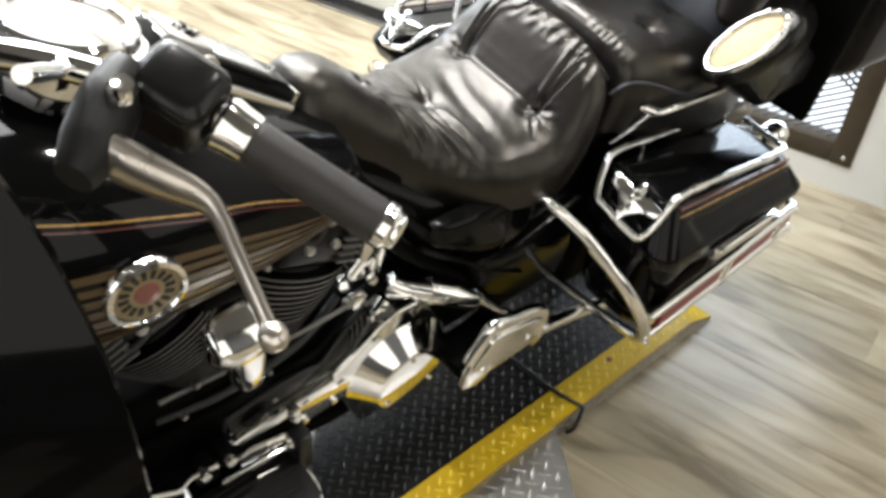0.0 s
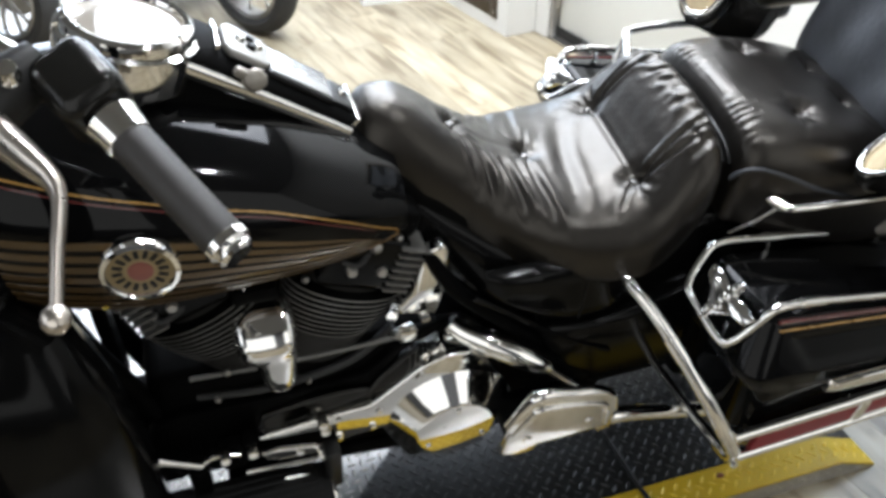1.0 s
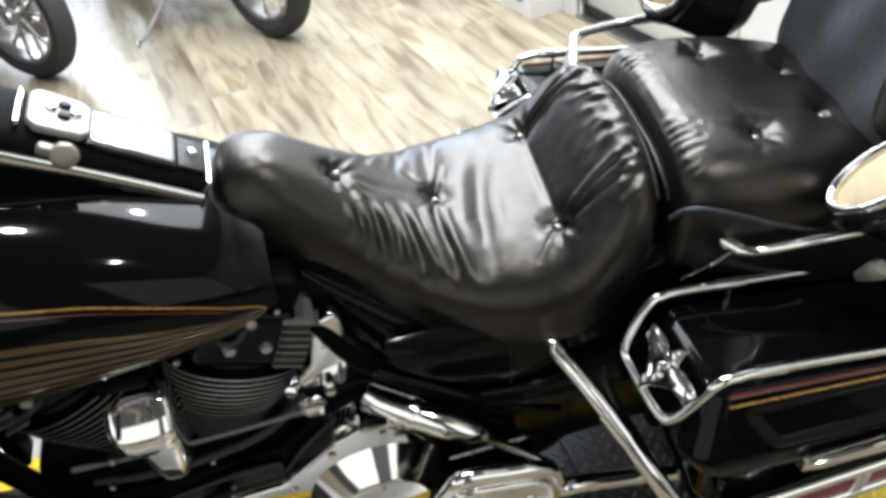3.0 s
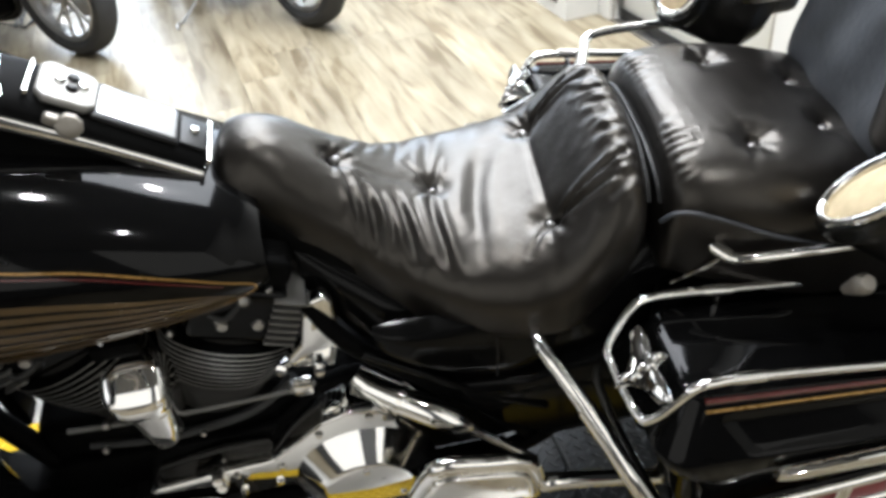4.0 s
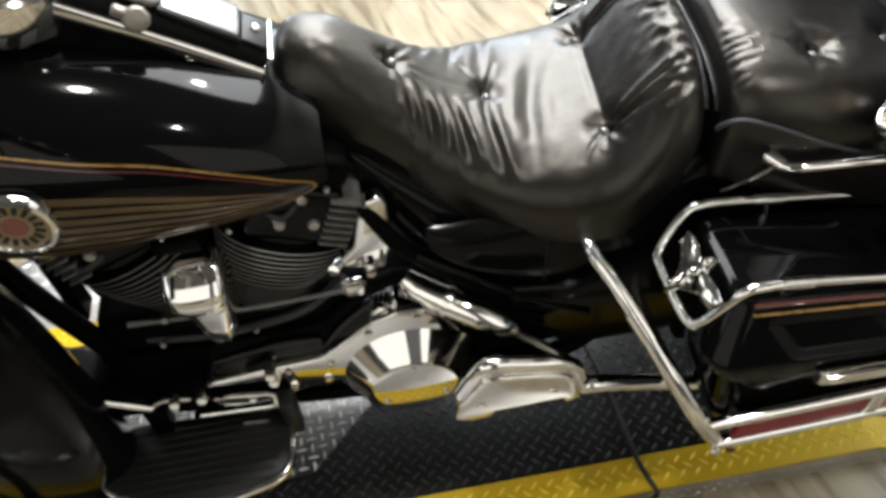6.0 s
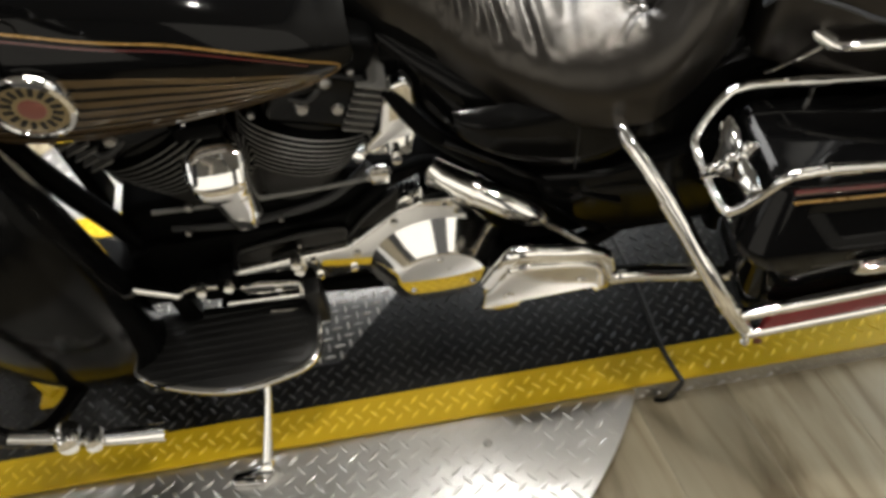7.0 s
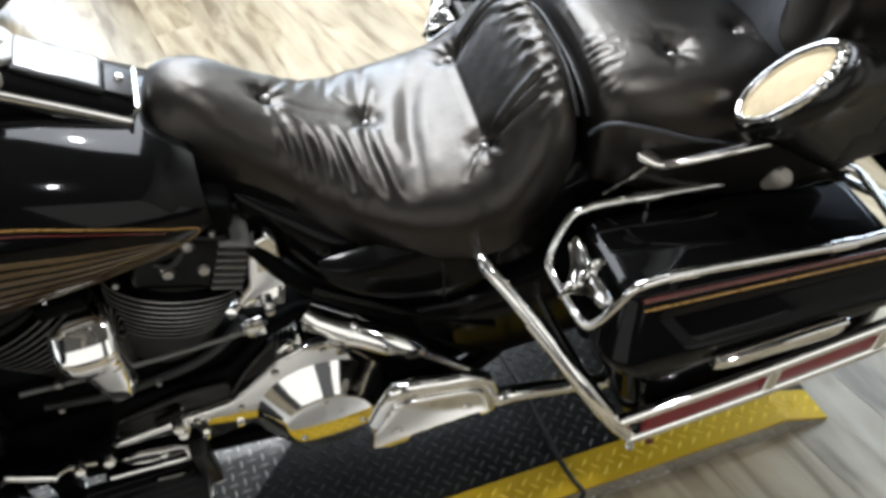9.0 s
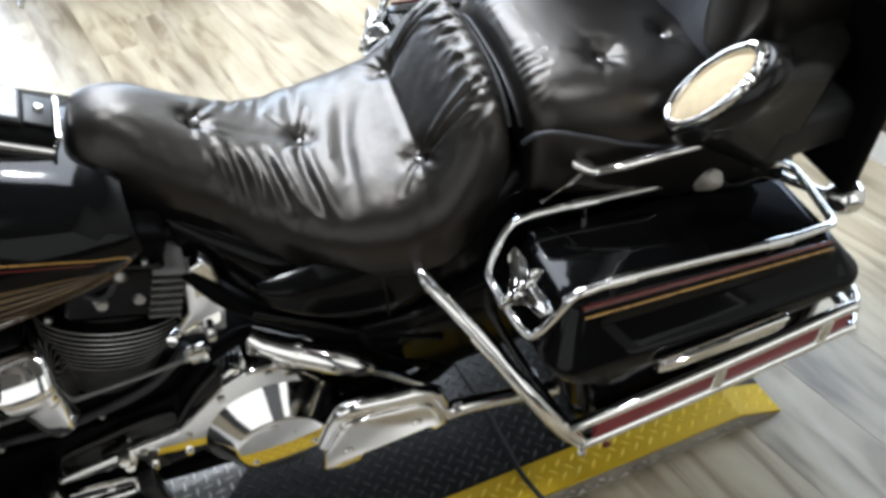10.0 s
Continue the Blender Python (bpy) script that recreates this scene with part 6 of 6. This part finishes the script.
for u in np.linspace(0, 1, 26):
    row = []
    for v in np.linspace(0, 1, 16):
        ang = radians(205 - 120 * u)
        row.append((-0.86 - 0.13 * v + 0.10 * math.sin(3.1 * u), -0.10 - 0.47 * math.sin(1.45 * u + 0.25) + 0.06 * v, 0.62 - 0.58 * u + 0.05 * math.sin(6 * u)))
    fair.append(row)
bm = fixed(grid_mesh(np.array(fair)))
bmesh.ops.solidify(bm, geom=bm.faces[:], thickness=0.012)
bpart("fairing", bm, PAINT, "gloss black handlebar fairing edge")

# ---- parked motorcycles in the background ----
def parked_bike(x, y, turn, spokes, label, stand_side=1):
    root = new("parked_motorcycle")
    root.matrix_world = Matrix.Translation((x, y, 0)) @ Matrix.Rotation(radians(turn), 4, "Z")
    tagged(root, label, "motorcycle", "parked motorcycles")
    R = 0.31
    m = Matrix.Translation((0, 0, R)) @ Matrix.Rotation(radians(90), 4, "X")
    tyre = part("tyre", lathe([(R - 0.085, 0.040), (R - 0.055, 0.062), (R - 0.025, 0.056), (R - 0.006, 0.032), (R, 0), (R - 0.006, -0.032), (R - 0.025, -0.056), (R - 0.055, -0.062), (R - 0.085, -0.040)], m, 56), TYRE, root, "black front tyre")
    rim = part("rim", lathe([(R - 0.078, 0.046), (R - 0.083, 0.050), (R - 0.100, 0.040), (R - 0.105, 0), (R - 0.100, -0.040), (R - 0.083, -0.050), (R - 0.078, -0.046)], m, 56), STEEL, root, "bright cast rim")
    for k in range(spokes):
        part("spoke", move(tube([(0.035, 0.012 * (-1) ** k, 0.018 * (-1) ** k), (0.12, -0.004, 0.010 * (-1) ** k), (R - 0.098, 0, 0)], [0.011, 0.007, 0.010], 8, 3), m @ Matrix.Rotation(2 * math.pi * k / spokes, 4, "Z")), STEEL, rim)
    part("hub", lathe([(0, 0.075), (0.03, 0.072), (0.04, 0.05), (0.035, 0), (0.04, -0.05), (0.03, -0.072), (0, -0.075)], m, 24), STEEL, root, "steel hub")
    part("brake_disc", lathe([(0.07, 0.058), (0.145, 0.058), (0.145, 0.063), (0.07, 0.063), (0.07, 0.058)], m, 48), STEEL, root, "steel brake disc")
    part("brake_caliper", rounded_box(0.08, 0.15, -0.10, -0.05, R + 0.02, R + 0.11, 0.012, 3), PLASTIC, root, "black brake caliper")
    for s in (-1, 1):
        leg = part("fork_leg", tube([(0, s * 0.095, R - 0.03), (0.06, s * 0.095, R + 0.20), (0.19, s * 0.095, R + 0.62)], [0.026, 0.030, 0.024], 14, 4), STEEL, root, "silver fork leg")
    rows = []
    for a in np.linspace(15, 150, 22):
        rows.append([((R + 0.035 - 0.03 * v * v) * math.cos(radians(a)), 0.075 * v, R + (R + 0.035 - 0.03 * v * v) * math.sin(radians(a))) for v in np.linspace(-1, 1, 7)])
    bm = fixed(grid_mesh(np.array(rows)))
    bmesh.ops.solidify(bm, geom=bm.faces[:], thickness=0.004)
    part("front_fender", bm, PAINT, root, "black front fender")
    part("engine", rounded_box(0.42, 0.88, -0.16, 0.16, 0.16, 0.52, 0.05, 3), ENGINE, root, "dark engine")
    for k in range(6):
        part("engine_fin", rounded_box(0.46, 0.62, -0.175, 0.175, 0.40 + 0.022 * k, 0.408 + 0.022 * k, 0.002, 1), FIN, root)
    part("exhaust", tube([(0.50, -0.15, 0.42), (0.40, -0.17, 0.30), (0.50, -0.19, 0.20), (0.9, -0.20, 0.17), (1.5, -0.20, 0.20)], [0.02, 0.022, 0.022, 0.03, 0.04], 12, 6), CHROME, root, "chrome exhaust")
    part("frame", tube([(0.22, 0, 0.85), (0.40, 0, 0.40), (0.45, 0, 0.15), (0.95, 0, 0.14), (1.1, 0, 0.5)], 0.022, 12, 6), PAINT, root, "black frame")
    part("tank", rounded_box(0.30, 0.82, -0.15, 0.15, 0.72, 0.95, 0.08, 4), PAINT, root, "black fuel tank")
    part("seat", rounded_box(0.82, 1.35, -0.14, 0.14, 0.66, 0.76, 0.04, 4), LEATHER, root, "black seat")
    part("rear_tyre", lathe([(R - 0.10, 0.05), (R - 0.05, 0.07), (R, 0.03), (R, -0.03), (R - 0.05, -0.07), (R - 0.10, -0.05)], m, 40), TYRE, root, "black rear tyre").location = (1.45, 0, 0)
    part("handlebar", tube([(0.25, -0.40, 1.0), (0.20, -0.2, 1.05), (0.18, 0, 1.0), (0.20, 0.2, 1.05), (0.25, 0.40, 1.0)], 0.013, 10, 5), CHROME, root, "chrome handlebar")
    part("side_stand", tube([(0.62, stand_side * 0.12, 0.22), (0.60, stand_side * 0.36, 0.03), (0.60, stand_side * 0.42, 0.008), (0.54, stand_side * 0.45, 0.008)], 0.009, 8, 4), STEEL, root, "steel side stand")
    return root


parked_bike(-0.19, 2.92, 124, 9, "dark motorcycle parked on the showroom floor behind")
parked_bike(-1.31, 3.00, 140, 14, "dark motorcycle with thin-spoked cast wheel parked behind")

# ---- floor planks ----
floor = new("floor")
tagged(floor, "worn tan wood-look vinyl plank floor", "floor", kind="structure")
PW, PL = 0.182, 1.22
plank_turn = Matrix.Rotation(radians(100.5), 4, "Z")
pb = rounded_box(-PL / 2 + 0.0003, PL / 2 - 0.0003, -PW / 2 + 0.0002, PW / 2 - 0.0002, -0.006, 0.0, 0.0)
top = [e for e in pb.edges if all(v.co.z > -0.001 for v in e.verts)]
bmesh.ops.bevel(pb, geom=top, offset=0.0007, segments=1, affect="EDGES")
plank_mesh = bpy.data.meshes.new("plank")
pb.to_mesh(plank_mesh)
pb.free()
plank_mesh.materials.append(PLANK)
rnd = random.Random(11)
near, far = [], []
for j in range(-34, 40):
    shift = rnd.uniform(0, PL)
    for i in range(-7, 9):
        c = plank_turn @ Vector((i * PL + shift, j * PW, 0))
        if -3.3 < c.x < 2.9 and -1.95 < c.y < 5.5:
            (near if -1.9 < c.x < 2.0 and -1.3 < c.y < 4.4 else far).append(c)
near.sort(key=lambda c: (c.x - 0.2) ** 2 + (c.y - 1.2) ** 2)
far, near = far + near[299:], near[:299]
for c in near:
    ob = new("plank", plank_mesh)
    ob.parent = floor
    ob.matrix_basis = Matrix.Translation(c) @ plank_turn
fv, ff = [], []
for c in far:
    k = len(fv)
    for x, y in ((-1, -1), (1, -1), (1, 1), (-1, 1)):
        fv.append(c + plank_turn @ Vector((x * (PL / 2 - 0.001), y * (PW / 2 - 0.001), 0)))
    for x, y in ((-1, -1), (1, -1), (1, 1), (-1, 1)):
        fv.append(c + plank_turn @ Vector((x * (PL / 2 - 0.001), y * (PW / 2 - 0.001), -0.006)))
    ff += [(k, k + 1, k + 2, k + 3), (k + 4, k + 7, k + 6, k + 5), (k, k + 4, k + 5, k + 1), (k + 1, k + 5, k + 6, k + 2), (k + 2, k + 6, k + 7, k + 3), (k + 3, k + 7, k + 4, k)]
tagged(part("far_planks", (fv, ff), PLANK, floor, smooth=False), kind="stuff")
